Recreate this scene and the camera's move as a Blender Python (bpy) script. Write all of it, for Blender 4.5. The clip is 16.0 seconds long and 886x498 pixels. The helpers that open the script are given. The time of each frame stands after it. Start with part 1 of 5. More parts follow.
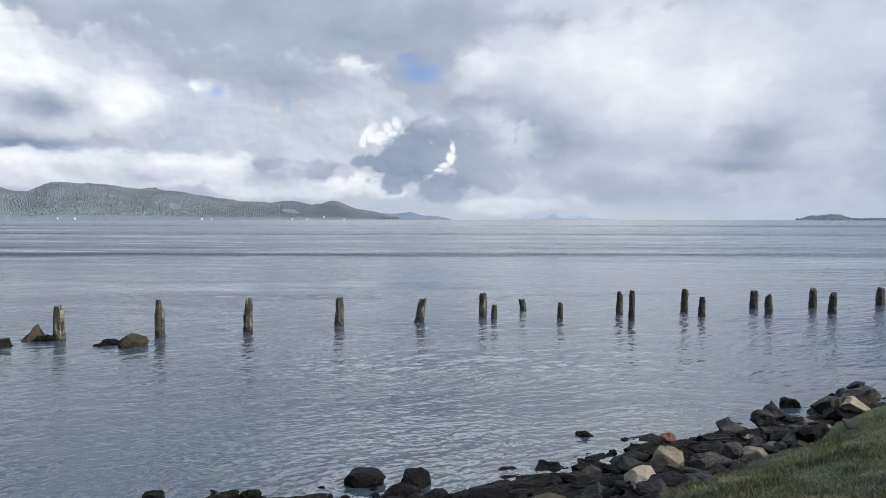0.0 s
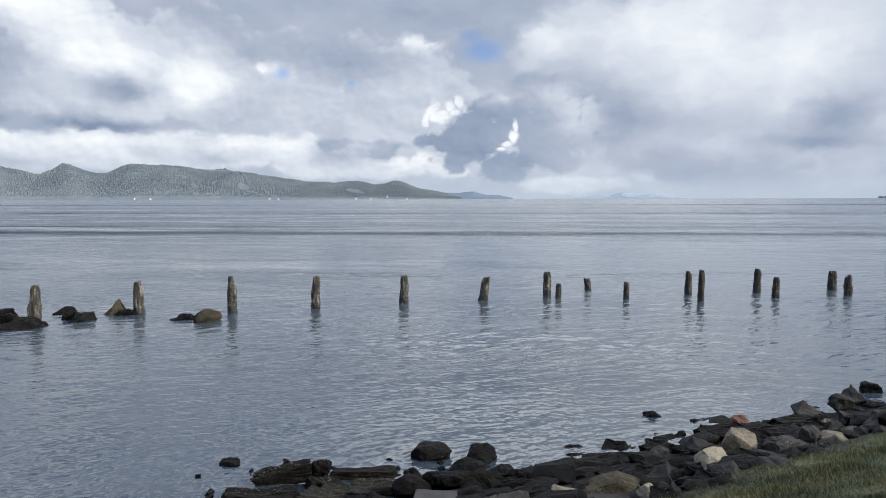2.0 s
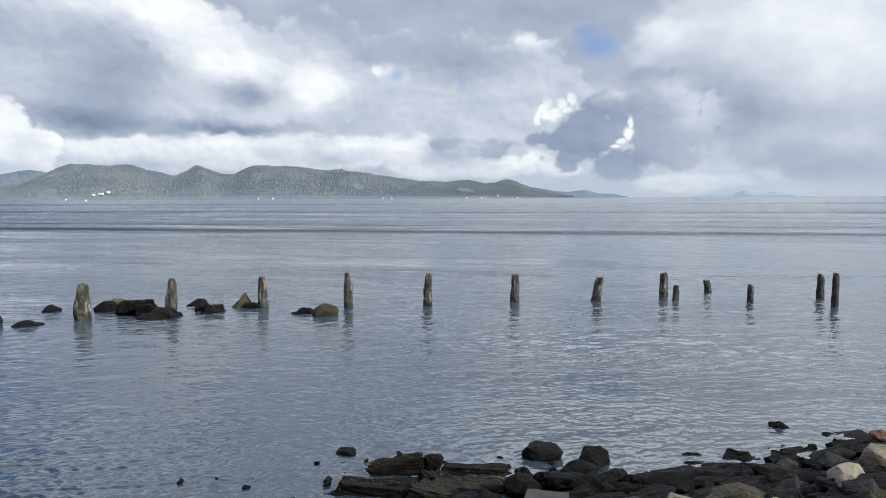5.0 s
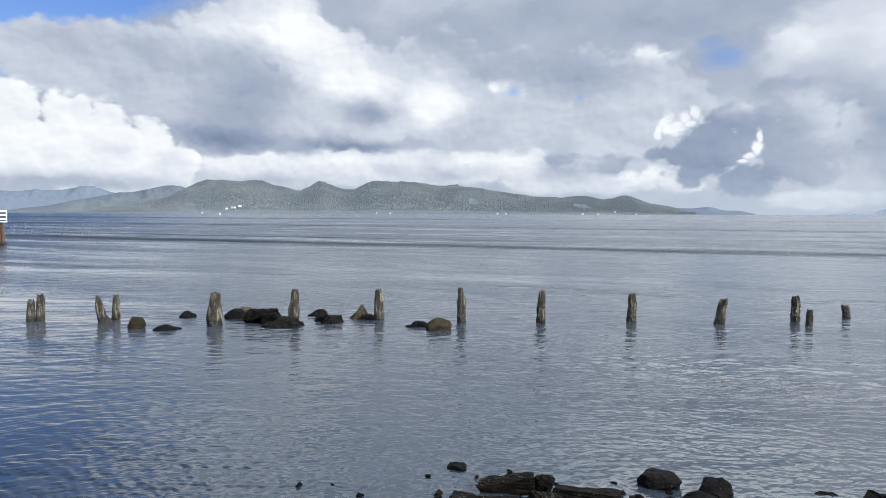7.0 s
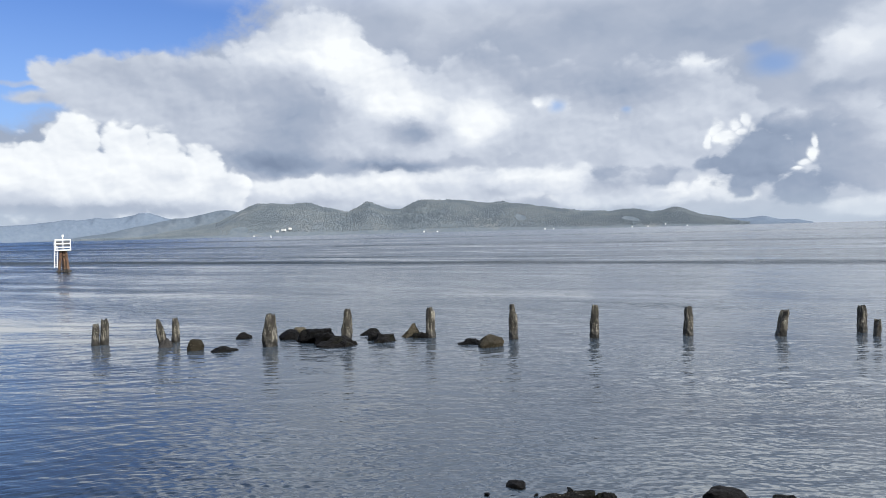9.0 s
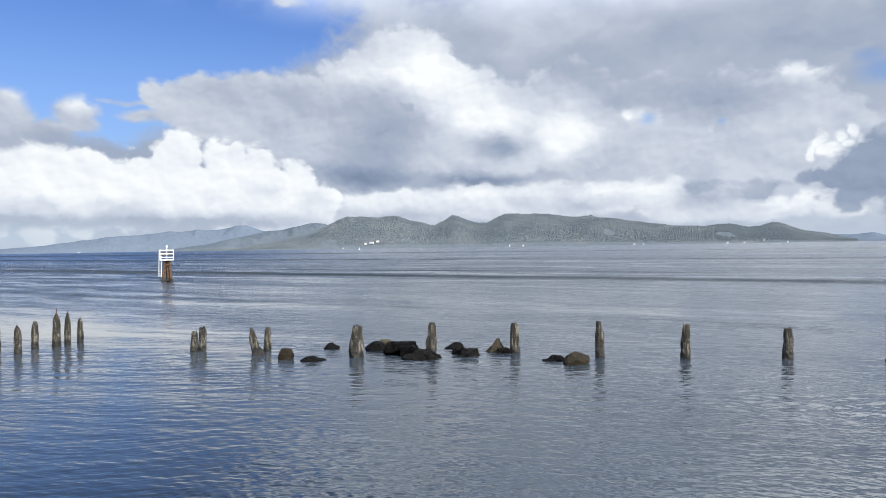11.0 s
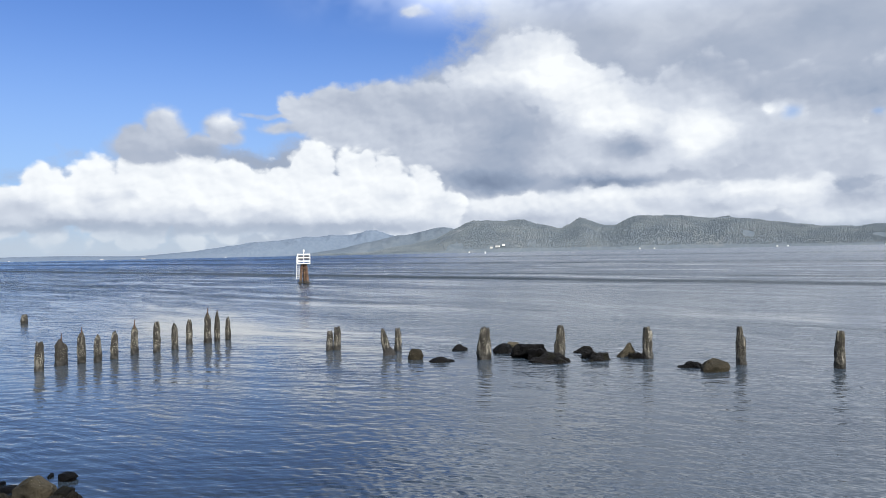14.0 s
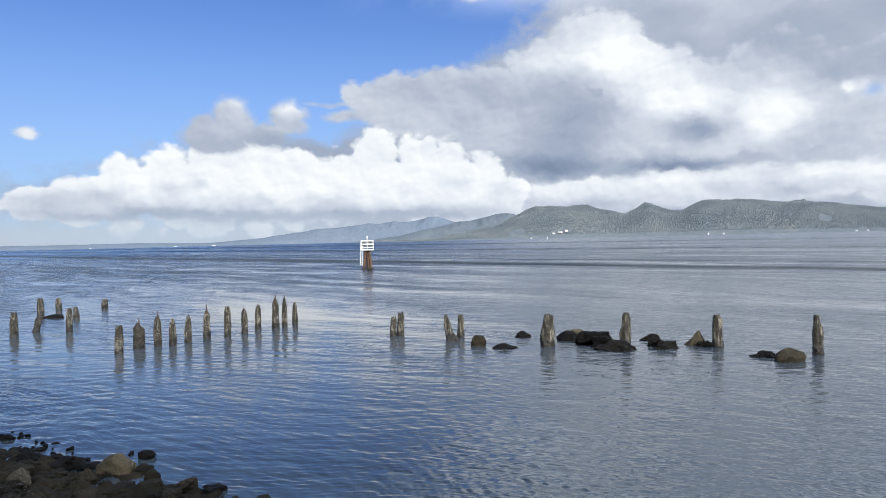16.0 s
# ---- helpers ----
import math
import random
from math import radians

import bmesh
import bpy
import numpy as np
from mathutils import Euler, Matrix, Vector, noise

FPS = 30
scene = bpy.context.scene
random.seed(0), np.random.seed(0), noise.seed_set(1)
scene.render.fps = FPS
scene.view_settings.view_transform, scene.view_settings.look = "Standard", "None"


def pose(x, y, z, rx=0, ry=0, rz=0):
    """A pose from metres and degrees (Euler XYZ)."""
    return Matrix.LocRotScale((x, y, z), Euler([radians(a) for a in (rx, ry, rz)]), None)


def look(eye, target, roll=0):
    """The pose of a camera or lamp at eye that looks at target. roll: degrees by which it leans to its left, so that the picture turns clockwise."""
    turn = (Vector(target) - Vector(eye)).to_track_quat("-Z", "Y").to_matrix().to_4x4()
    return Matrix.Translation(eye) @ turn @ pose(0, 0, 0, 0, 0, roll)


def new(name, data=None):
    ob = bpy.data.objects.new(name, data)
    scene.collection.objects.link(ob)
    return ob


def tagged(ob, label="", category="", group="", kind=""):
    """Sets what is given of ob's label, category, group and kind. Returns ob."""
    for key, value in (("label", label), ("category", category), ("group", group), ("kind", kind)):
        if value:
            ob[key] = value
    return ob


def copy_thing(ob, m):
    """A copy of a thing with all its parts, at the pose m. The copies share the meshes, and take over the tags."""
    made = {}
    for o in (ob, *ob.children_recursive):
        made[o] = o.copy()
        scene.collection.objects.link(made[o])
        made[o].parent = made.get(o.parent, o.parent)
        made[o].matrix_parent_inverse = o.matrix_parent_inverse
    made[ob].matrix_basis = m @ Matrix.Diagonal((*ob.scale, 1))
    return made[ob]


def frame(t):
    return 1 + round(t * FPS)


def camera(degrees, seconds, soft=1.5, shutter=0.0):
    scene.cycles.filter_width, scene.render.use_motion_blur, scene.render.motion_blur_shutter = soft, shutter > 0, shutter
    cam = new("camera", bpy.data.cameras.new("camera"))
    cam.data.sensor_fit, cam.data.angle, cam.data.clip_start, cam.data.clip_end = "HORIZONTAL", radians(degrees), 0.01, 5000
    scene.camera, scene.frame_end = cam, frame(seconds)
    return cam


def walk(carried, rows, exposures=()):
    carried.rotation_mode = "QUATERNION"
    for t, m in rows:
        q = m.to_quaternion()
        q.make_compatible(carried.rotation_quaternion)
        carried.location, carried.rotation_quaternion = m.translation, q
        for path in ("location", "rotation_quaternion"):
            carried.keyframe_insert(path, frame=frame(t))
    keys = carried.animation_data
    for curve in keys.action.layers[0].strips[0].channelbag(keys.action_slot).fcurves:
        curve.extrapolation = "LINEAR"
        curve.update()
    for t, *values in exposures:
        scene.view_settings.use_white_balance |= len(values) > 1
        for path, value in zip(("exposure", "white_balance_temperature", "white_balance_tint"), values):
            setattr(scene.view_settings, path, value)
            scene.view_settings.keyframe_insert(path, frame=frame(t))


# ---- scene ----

# ---------- camera and walk ----------
cam = camera(64.4, 16.0, soft=0.75)
# seconds, place of the eye in metres (water at z = 0), yaw to the left, pitch, roll
PATH = [
    (0.0, -0.000, -0.000, 4.001, 0.00, -2.44, 0.08),
    (0.5, 0.000, 0.014, 3.988, 1.23, -2.85, -0.01),
    (1.0, -0.021, 0.002, 3.981, 2.50, -3.31, -0.04),
    (1.5, -0.040, 0.001, 3.972, 3.79, -3.73, -0.08),
    (2.0, -0.057, -0.015, 3.968, 5.08, -4.12, -0.12),
    (2.5, -0.066, 0.004, 3.946, 6.35, -4.43, -0.18),
    (3.0, -0.078, 0.013, 3.942, 7.68, -4.74, -0.28),
    (5.5, -0.097, -0.043, 3.971, 16.19, -3.88, -0.10),
    (6.0, -0.116, -0.040, 3.985, 18.59, -3.52, 0.13),
    (6.5, -0.100, -0.051, 3.988, 21.10, -3.18, 0.25),
    (7.0, -0.093, -0.059, 3.977, 23.31, -2.91, 0.17),
    (7.5, -0.087, -0.069, 3.975, 24.86, -2.65, -0.14),
    (8.0, -0.083, -0.111, 3.976, 25.74, -2.29, -0.69),
    (8.5, -0.155, -0.108, 3.970, 26.29, -1.83, -1.17),
    (11.0, -0.136, -0.106, 3.996, 34.11, -0.19, -0.88),
    (11.5, -0.124, -0.122, 4.011, 35.93, -0.03, -1.01),
    (12.0, -0.115, -0.144, 3.997, 37.65, 0.14, -1.06),
    (12.5, -0.128, -0.154, 3.974, 39.36, 0.27, -1.10),
    (13.0, -0.163, -0.126, 3.948, 41.11, 0.31, -1.13),
    (13.5, -0.173, -0.108, 3.939, 42.80, 0.31, -1.19),
    (14.0, -0.197, -0.110, 3.948, 44.32, 0.28, -1.17),
    (14.5, -0.210, -0.101, 3.940, 45.72, 0.17, -1.14),
    (15.0, -0.227, -0.097, 3.941, 46.98, -0.04, -1.16),
    (15.5, -0.239, -0.102, 3.945, 48.14, -0.35, -1.26),
    (16.0, -0.257, -0.102, 3.958, 49.37, -0.74, -1.34),
]
walk(cam, [(t, pose(x, y, z, 90 + pitch, 0, yaw) @ pose(0, 0, 0, 0, 0, roll)) for t, x, y, z, yaw, pitch, roll in PATH])

# ---------- node helpers ----------
class Tree:
    """Short hands for building a node tree."""

    def __init__(self, tree):
        self.t = tree
        tree.nodes.clear()

    def add(self, kind):
        return self.t.nodes.new(kind)

    def put(self, socket, val):
        if isinstance(val, bpy.types.NodeSocket):
            self.t.links.new(val, socket)
        elif val is not None:
            socket.default_value = val

    def m(self, op, a, b=None, c=None, clamp=False):
        n = self.add("ShaderNodeMath")
        n.operation, n.use_clamp = op, clamp
        for s, val in zip(n.inputs, (a, b, c)):
            self.put(s, val)
        return n.outputs[0]

    def v(self, op, a, b=None, c=None):
        n = self.add("ShaderNodeVectorMath")
        n.operation = op
        for s, val in zip(n.inputs, (a, b, c)):
            self.put(s, val)
        return n.outputs["Value"] if op in ("DOT_PRODUCT", "LENGTH") else n.outputs[0]

    def xyz(self, x, y, z=0.0):
        n = self.add("ShaderNodeCombineXYZ")
        for s, val in zip(n.inputs, (x, y, z)):
            self.put(s, val)
        return n.outputs[0]

    def noise(self, vec, scale=1.0, detail=4.0, rough=0.5, kind="FBM", out="Fac", distortion=0.0):
        n = self.add("ShaderNodeTexNoise")
        n.noise_dimensions, n.noise_type = "3D", kind
        self.put(n.inputs["Vector"], vec)
        n.inputs["Scale"].default_value, n.inputs["Detail"].default_value = scale, detail
        n.inputs["Roughness"].default_value, n.inputs["Distortion"].default_value = rough, distortion
        return n.outputs[out]

    def voronoi(self, vec, scale=1.0, feature="F1", out="Distance", rand=1.0):
        n = self.add("ShaderNodeTexVoronoi")
        n.feature = feature
        self.put(n.inputs["Vector"], vec)
        n.inputs["Scale"].default_value, n.inputs["Randomness"].default_value = scale, rand
        return n.outputs[out]

    def ramp(self, fac, stops, smooth=False):
        n = self.add("ShaderNodeValToRGB")
        n.color_ramp.interpolation = "EASE" if smooth else "LINEAR"
        el = n.color_ramp.elements
        while len(el) < len(stops):
            el.new(0.5)
        for e, (p, c) in zip(el, stops):
            e.position, e.color = p, (*c, 1) if len(c) == 3 else c
        self.put(n.inputs[0], fac)
        return n.outputs[0]

    def span(self, val, a, b, lo=0.0, hi=1.0, kind="SMOOTHSTEP"):
        n = self.add("ShaderNodeMapRange")
        n.interpolation_type, n.clamp = kind, True
        for s, x in zip(n.inputs[:5], (val, a, b, lo, hi)):
            self.put(s, x)
        return n.outputs[0]

    def mix(self, fac, a, b, blend="MIX"):
        n = self.add("ShaderNodeMix")
        n.data_type, n.blend_type = "RGBA", blend
        self.put(n.inputs[0], fac)
        for s, val in zip(n.inputs[6:8], (a, b)):
            self.put(s, (*val, 1) if isinstance(val, tuple) and len(val) == 3 else val)
        return n.outputs[2]

    def bump(self, height, strength=1.0, distance=1.0):
        n = self.add("ShaderNodeBump")
        n.inputs["Strength"].default_value, n.inputs["Distance"].default_value = strength, distance
        self.put(n.inputs["Height"], height)
        return n.outputs[0]

    def lobes(self, vec, rows, start=0.0):
        """The sum of soft round patches (azimuth, elevation, their radii, weight)."""
        total = start
        for u, w, ru, rw, amp in rows:
            q = self.v("MULTIPLY_ADD", vec, (1 / ru, 1 / rw, 0), (-u / ru, -w / rw, 0))
            total = self.m("MULTIPLY_ADD", self.m("POWER", 0.3679, self.v("DOT_PRODUCT", q, q)), amp, total)
        return total

    def heaps(self, vec, rows):
        """The outline of round patches heaped together, none swelling another."""
        total = 0.0
        for u, w, ru, rw, amp in rows:
            q = self.v("MULTIPLY_ADD", vec, (1 / ru, 1 / rw, 0), (-u / ru, -w / rw, 0))
            total = self.m("MAXIMUM", self.m("MULTIPLY", self.m("POWER", 0.3679, self.v("DOT_PRODUCT", q, q)), amp), total)
        return total


# ---------- sky and sun ----------
SUN_TURN, SUN_HEIGHT = -108.0, 30.0   # degrees to the left of +y, and above the horizon
world = bpy.data.worlds.new("sky")
scene.world = world
world.use_nodes = True
k = Tree(world.node_tree)
way = k.add("ShaderNodeTexCoord").outputs["Generated"]
part_xyz = k.add("ShaderNodeSeparateXYZ")
k.put(part_xyz.inputs[0], way)
vx, vy, vz = part_xyz.outputs
az = k.m("MULTIPLY", k.m("ARCTAN2", k.m("MULTIPLY", vx, -1.0), vy), 57.2958)
el = k.m("MULTIPLY", k.m("ARCSINE", vz), 57.2958)
flat = k.xyz(az, el)
# the clouds are stirred a little before they are laid in, and their sunny rims billow
stir = k.v("SUBTRACT", k.noise(k.v("MULTIPLY", flat, (0.22, 0.32, 1)), 1.0, 2.0, 0.5, out="Color"), (0.5, 0.5, 0.5))
curl = k.v("SUBTRACT", k.noise(k.v("MULTIPLY", flat, (0.75, 1.0, 1)), 1.0, 4.0, 0.55, out="Color"), (0.5, 0.5, 0.5))
soft = k.v("ADD", k.v("ADD", flat, k.v("MULTIPLY", stir, (2.4, 1.4, 0))), k.v("MULTIPLY", curl, (1.6, 0.9, 0)))
where = k.v("ADD", k.v("ADD", flat, k.v("MULTIPLY", stir, (1.4, 0.9, 0))), k.v("MULTIPLY", curl, (0.7, 0.5, 0)))


def puffs(vec):
    """Heaped round billows of several sizes, one growing out of another."""
    n = k.add("ShaderNodeTexVoronoi")
    n.voronoi_dimensions, n.feature, n.normalize = "2D", "SMOOTH_F1", True
    k.put(n.inputs["Vector"], k.v("MULTIPLY", vec, (1.0, 1.35, 1)))
    for key, val in (("Scale", 0.38), ("Detail", 2.4), ("Roughness", 0.48), ("Lacunarity", 2.1), ("Smoothness", 0.35)):
        n.inputs[key].default_value = val
    return k.m("SUBTRACT", 1.0, n.outputs["Distance"])


heaped = puffs(where)
# how much a billow stands out towards the light, which comes from the right and above
relief = k.m("SUBTRACT", heaped, puffs(k.v("ADD", where, (-0.28, 0.34, 0))))
smoke = k.m("SUBTRACT", k.noise(k.v("MULTIPLY", soft, (0.20, 0.34, 1)), 1.0, 3.0, 0.5), 0.5)
wisp = k.m("SUBTRACT", k.noise(k.v("MULTIPLY", where, (0.5, 0.7, 1)), 1.0, 4.0, 0.55), 0.5)


def cloud_colour(k, tone):
    return k.ramp(tone, [(0.0, (0.215, 0.275, 0.395)), (0.25, (0.315, 0.385, 0.515)), (0.5, (0.452, 0.510, 0.625)), (0.75, (0.675, 0.73, 0.825)), (1.0, (0.965, 1.0, 1.03))])


def cloud_layer(k, below, shape, edge, tone, lit, billow=0.0, frayed=0.3, carve=0.0, drift=0.25):
    """One bank of cloud over what lies behind it: where it stands, how crisp its edge is, and how the light falls on it."""
    rim = k.m("MULTIPLY_ADD", wisp, frayed * 2.2, 1.0)
    if billow:
        rim = k.m("MULTIPLY_ADD", k.m("SUBTRACT", heaped, 0.67), billow * 2.2, rim)
    body = k.m("MULTIPLY", k.heaps(where, shape), rim)
    cover = k.span(body, 0.45 - edge, 0.45 + edge)
    tone = k.m("MULTIPLY_ADD", smoke, drift, k.lobes(soft, lit, tone))
    if carve:
        tone = k.m("MULTIPLY_ADD", relief, carve, tone)
    return k.mix(cover, below, cloud_colour(k, tone))


heaven = k.add("ShaderNodeTexSky")
heaven.sky_type, heaven.sun_disc = "NISHITA", False
heaven.sun_elevation, heaven.sun_rotation = radians(SUN_HEIGHT), radians(-SUN_TURN)
heaven.air_density, heaven.dust_density, heaven.ozone_density = 1.0, 0.6, 2.5
clear = k.v("MULTIPLY", heaven.outputs[0], (0.056, 0.080, 0.132))
clear = k.mix(k.span(el, 20.0, 2.0, 0.06, 0.62), clear, (0.43, 0.61, 0.86))
BLUE_GAPS = [(72, 20, 24, 8.5, 1.5), (54, 17, 9, 3.0, 0.7), (86, 10, 16, 6.0, 0.9), (60, 10.5, 5, 2.2, 0.7), (70, 1.4, 18, 2.4, 0.45), (76, 46, 33, 24, 1.3)]
gap = k.m("MULTIPLY_ADD", wisp, 0.5, k.lobes(soft, BLUE_GAPS))
# high even veil; its unseen patch at (34, 30) is added to brighten the water
veil = k.lobes(soft, [(27, 18, 10, 3, 0.08), (4, 14.8, 11, 2.2, -0.10), (22, 15, 8, 1.6, -0.04), (-12, 4, 20, 4, 0.2), (10, 5, 20, 4, 0.2), (-15, 30, 30, 14, 0.3), (-128, 33, 30, 20, 0.5), (34, 30, 16, 12, 0.22)],
               k.m("MULTIPLY_ADD", smoke, 0.5, 0.40))
sky_colour = k.mix(k.span(gap, 0.30, 0.68), cloud_colour(k, veil), clear)
# white bank low along the horizon
sky_colour = cloud_layer(k, sky_colour, [(46.0, 2.3, 6.8, 1.3, 0.8), (37.6, 3.3, 6.5, 1.7, 1), (31.0, 3.7, 5.4, 1.6, 1), (25.0, 3.6, 4.1, 1.8, 1), (17.3, 3.9, 3.1, 1.6, 1),
                         (20.9, 3.8, 3.6, 1.5, 1), (9.4, 2.5, 3.8, 1.1, 0.9), (4.8, 2.9, 2.0, 1.3, 0.9), (14.6, 2.6, 4.9, 1.2, 0.8), (-11.6, 2.0, 2.5, 1.0, 0.8),
                         (-23.0, 2.9, 4.2, 1.3, 1), (-5.2, 1.1, 5.3, 1.0, 0.7)],
                         0.14, 0.80, [(38.5, 4.2, 2.6, 0.8, 0.15), (31.4, 4.3, 4.1, 0.6, 0.14), (20.9, 4.2, 2.3, 0.6, 0.15), (16.8, 4.1, 2.0, 0.6, 0.18),
                         (27.3, 3.6, 1.4, 0.6, -0.12), (13.7, 3.5, 2.2, 1.0, -0.38), (23.2, 2.9, 2.7, 0.6, -0.22), (37.7, 2.4, 7.0, 0.6, -0.25),
                         (10.7, 3.7, 2.2, 0.5, -0.1), (-22.7, 3.5, 2.4, 0.5, 0.15), (-14.1, 1.8, 2.4, 1.3, -0.2), (-24.8, 2.0, 2.3, 0.8, -0.25)],
                         0.5, 0.3, 0.35)
# the broad heap in the middle, with its tower
sky_colour = cloud_layer(k, sky_colour, [(55.4, 11.6, 2.0, 1.6, 0.9), (53.0, 11.1, 3.5, 2.5, 1), (48.6, 10.9, 5.0, 3.1, 1), (43.9, 10.8, 4.9, 3.5, 1), (40.9, 12.0, 4.2, 3.7, 1),
                         (37.5, 13.9, 3.8, 4.1, 1), (34.9, 13.3, 3.1, 4.0, 1), (32.7, 10.4, 4.5, 4.5, 1), (28.7, 9.0, 5.9, 4.4, 1), (40.2, 6.5, 4.5, 2.2, 1),
                         (44.7, 7.7, 3.6, 2.1, 1), (31.4, 7.2, 6.7, 2.3, 1), (24.1, 9.8, 5.9, 4.8, 1), (18.2, 8.9, 5.4, 4.2, 1), (12.0, 8.9, 5.6, 4.2, 1),
                         (7.3, 9.4, 3.7, 3.8, 1), (4.9, 8.2, 3.2, 2.9, 0.9), (8.6, 5.8, 4.2, 2.0, 0.8)],
                         0.09, 0.64, [(35.5, 14.8, 3.1, 3.1, 0.34), (29.1, 10.1, 3.6, 1.6, 0.32), (32.2, 11.9, 2.7, 2.6, 0.24), (23.6, 9.2, 2.3, 1.5, 0.32),
                         (40.5, 13.9, 4.6, 1.2, 0.2), (25.5, 7.6, 2.3, 1.0, 0.18), (7.4, 12.3, 2.3, 0.6, 0.28), (18.7, 10.0, 1.2, 0.6, 0.22),
                         (38.9, 9.2, 3.9, 2.6, -0.33), (46.6, 11.4, 5.9, 1.7, -0.15), (29.6, 8.1, 2.0, 0.9, -0.45), (31.4, 5.2, 5.4, 0.6, -0.6),
                         (41.0, 5.7, 3.4, 1.1, -0.6), (23.2, 13.3, 2.7, 1.2, -0.18), (18.2, 11.5, 4.0, 1.5, -0.24), (11.6, 11.0, 4.3, 1.4, -0.27)],
                         0.55, 0.35, 0.30, 0.35)
# white heaps over the far shore
sky_colour = cloud_layer(k, sky_colour, [(54.6, 5.3, 2.6, 4.2, 1), (57.8, 4.7, 2.8, 3.3, 1), (60.9, 4.5, 2.7, 3.6, 1), (63.9, 4.5, 2.8, 4.2, 1), (67.3, 4.2, 3.0, 4.0, 1),
                         (70.7, 4.2, 2.7, 3.6, 1), (73.6, 3.9, 2.6, 3.1, 1), (76.5, 3.5, 2.5, 2.3, 0.95), (79.3, 3.2, 2.7, 1.5, 0.9), (51.0, 5.0, 2.6, 4.0, 1),
                         (48.7, 4.5, 2.1, 3.8, 1), (45.9, 4.0, 2.3, 3.0, 1), (44.0, 3.4, 1.8, 2.1, 0.9), (83.1, 3.1, 2.2, 1.3, 0.9)],
                         0.08, 0.95, [(75.4, 3.8, 2.2, 0.8, -0.22), (69.9, 4.4, 1.1, 0.8, -0.16), (68.1, 4.5, 0.6, 0.5, -0.14), (63.7, 3.5, 1.0, 0.5, -0.18),
                         (79.3, 3.3, 2.4, 0.9, -0.22), (73.2, 2.3, 8.3, 0.5, -0.42), (60.1, 2.0, 8.7, 0.5, -0.4), (49.2, 2.1, 5.5, 0.6, -0.34),
                         (48.4, 4.8, 1.6, 0.6, -0.14), (44.6, 4.0, 1.2, 0.9, -0.18), (58.9, 3.0, 1.0, 0.7, -0.14), (51.9, 4.1, 0.9, 0.8, -0.1),
                         (71.3, 2.8, 10.1, 0.9, -0.16), (54.7, 2.6, 9.9, 0.9, -0.14)],
                         0.75, 0.15, 0.34)
# small grey strays in the blue
sky_colour = cloud_layer(k, sky_colour, [(65.8, 9.4, 1.8, 1.9, 1), (68.0, 8.5, 1.5, 1.4, 1), (61.4, 9.7, 1.5, 1.5, 1), (63.4, 8.3, 2.3, 1.1, 1), (66.8, 7.8, 2.5, 0.9, 0.9),
                         (79.8, 8.2, 1.0, 0.5, 0.8), (58.5, 10.9, 3.6, 0.3, 0.55), (56.8, 10.0, 2.7, 0.7, 0.6), (46.3, 18.9, 1.8, 0.7, 0.6)],
                         0.22, 0.56, [(65.2, 10.7, 1.4, 0.7, 0.2), (61.2, 10.6, 0.9, 0.8, 0.3), (68.0, 7.8, 2.0, 0.8, -0.12), (63.0, 7.8, 2.6, 0.6, -0.22),
                         (79.8, 8.2, 1.3, 0.8, 0.3)],
                         0.5, 0.5, 0.3)
# a blue hole beside the rain cloud
sky_colour = k.mix(k.span(k.lobes(where, [(1.7, 11.4, 2.0, 1.1, 1), (17.8, 9.7, 0.7, 0.6, 0.9), (12.3, 9.1, 0.6, 0.5, 0.8), (2.9, 12.8, 1.3, 0.6, 0.6)]), 0.2, 1.1, 0.0, 0.75), sky_colour, clear)
# the great rain cloud
sky_colour = cloud_layer(k, sky_colour, [(-3.8, 11.7, 3.5, 2.3, 1), (-6.8, 12.2, 4.7, 3.5, 1), (-11.9, 10.3, 8.1, 6.1, 1), (-19.6, 10.1, 9.5, 7.7, 1),
                         (-16.8, 4.7, 11.5, 4.5, 1), (-25.2, 7.4, 6.6, 7.5, 1), (-8.6, 6.7, 5.9, 3.8, 0.9), (-15.6, 19.9, 15.1, 5.7, 1),
                         (-27.8, 14.5, 9.2, 6.8, 1)],
                         0.20, 0.655, [(-15.4, 11.3, 5.1, 4.7, 0.24), (-9.3, 13.1, 4.6, 2.0, 0.16), (-3.3, 12.6, 2.6, 1.1, 0.2), (-23.4, 11.3, 3.7, 2.6, 0.16),
                         (-6.3, 6.8, 3.9, 3.0, -0.36), (-12.0, 5.7, 5.7, 1.5, -0.22), (-23.8, 5.6, 2.7, 1.5, -0.38), (-23.0, 4.1, 2.8, 0.5, -0.3),
                         (-16.1, 1.8, 10.1, 1.7, -0.26), (-20.4, 7.3, 2.2, 2.4, 0.08)],
                         0.3, 0.4, 0.0, 0.45)
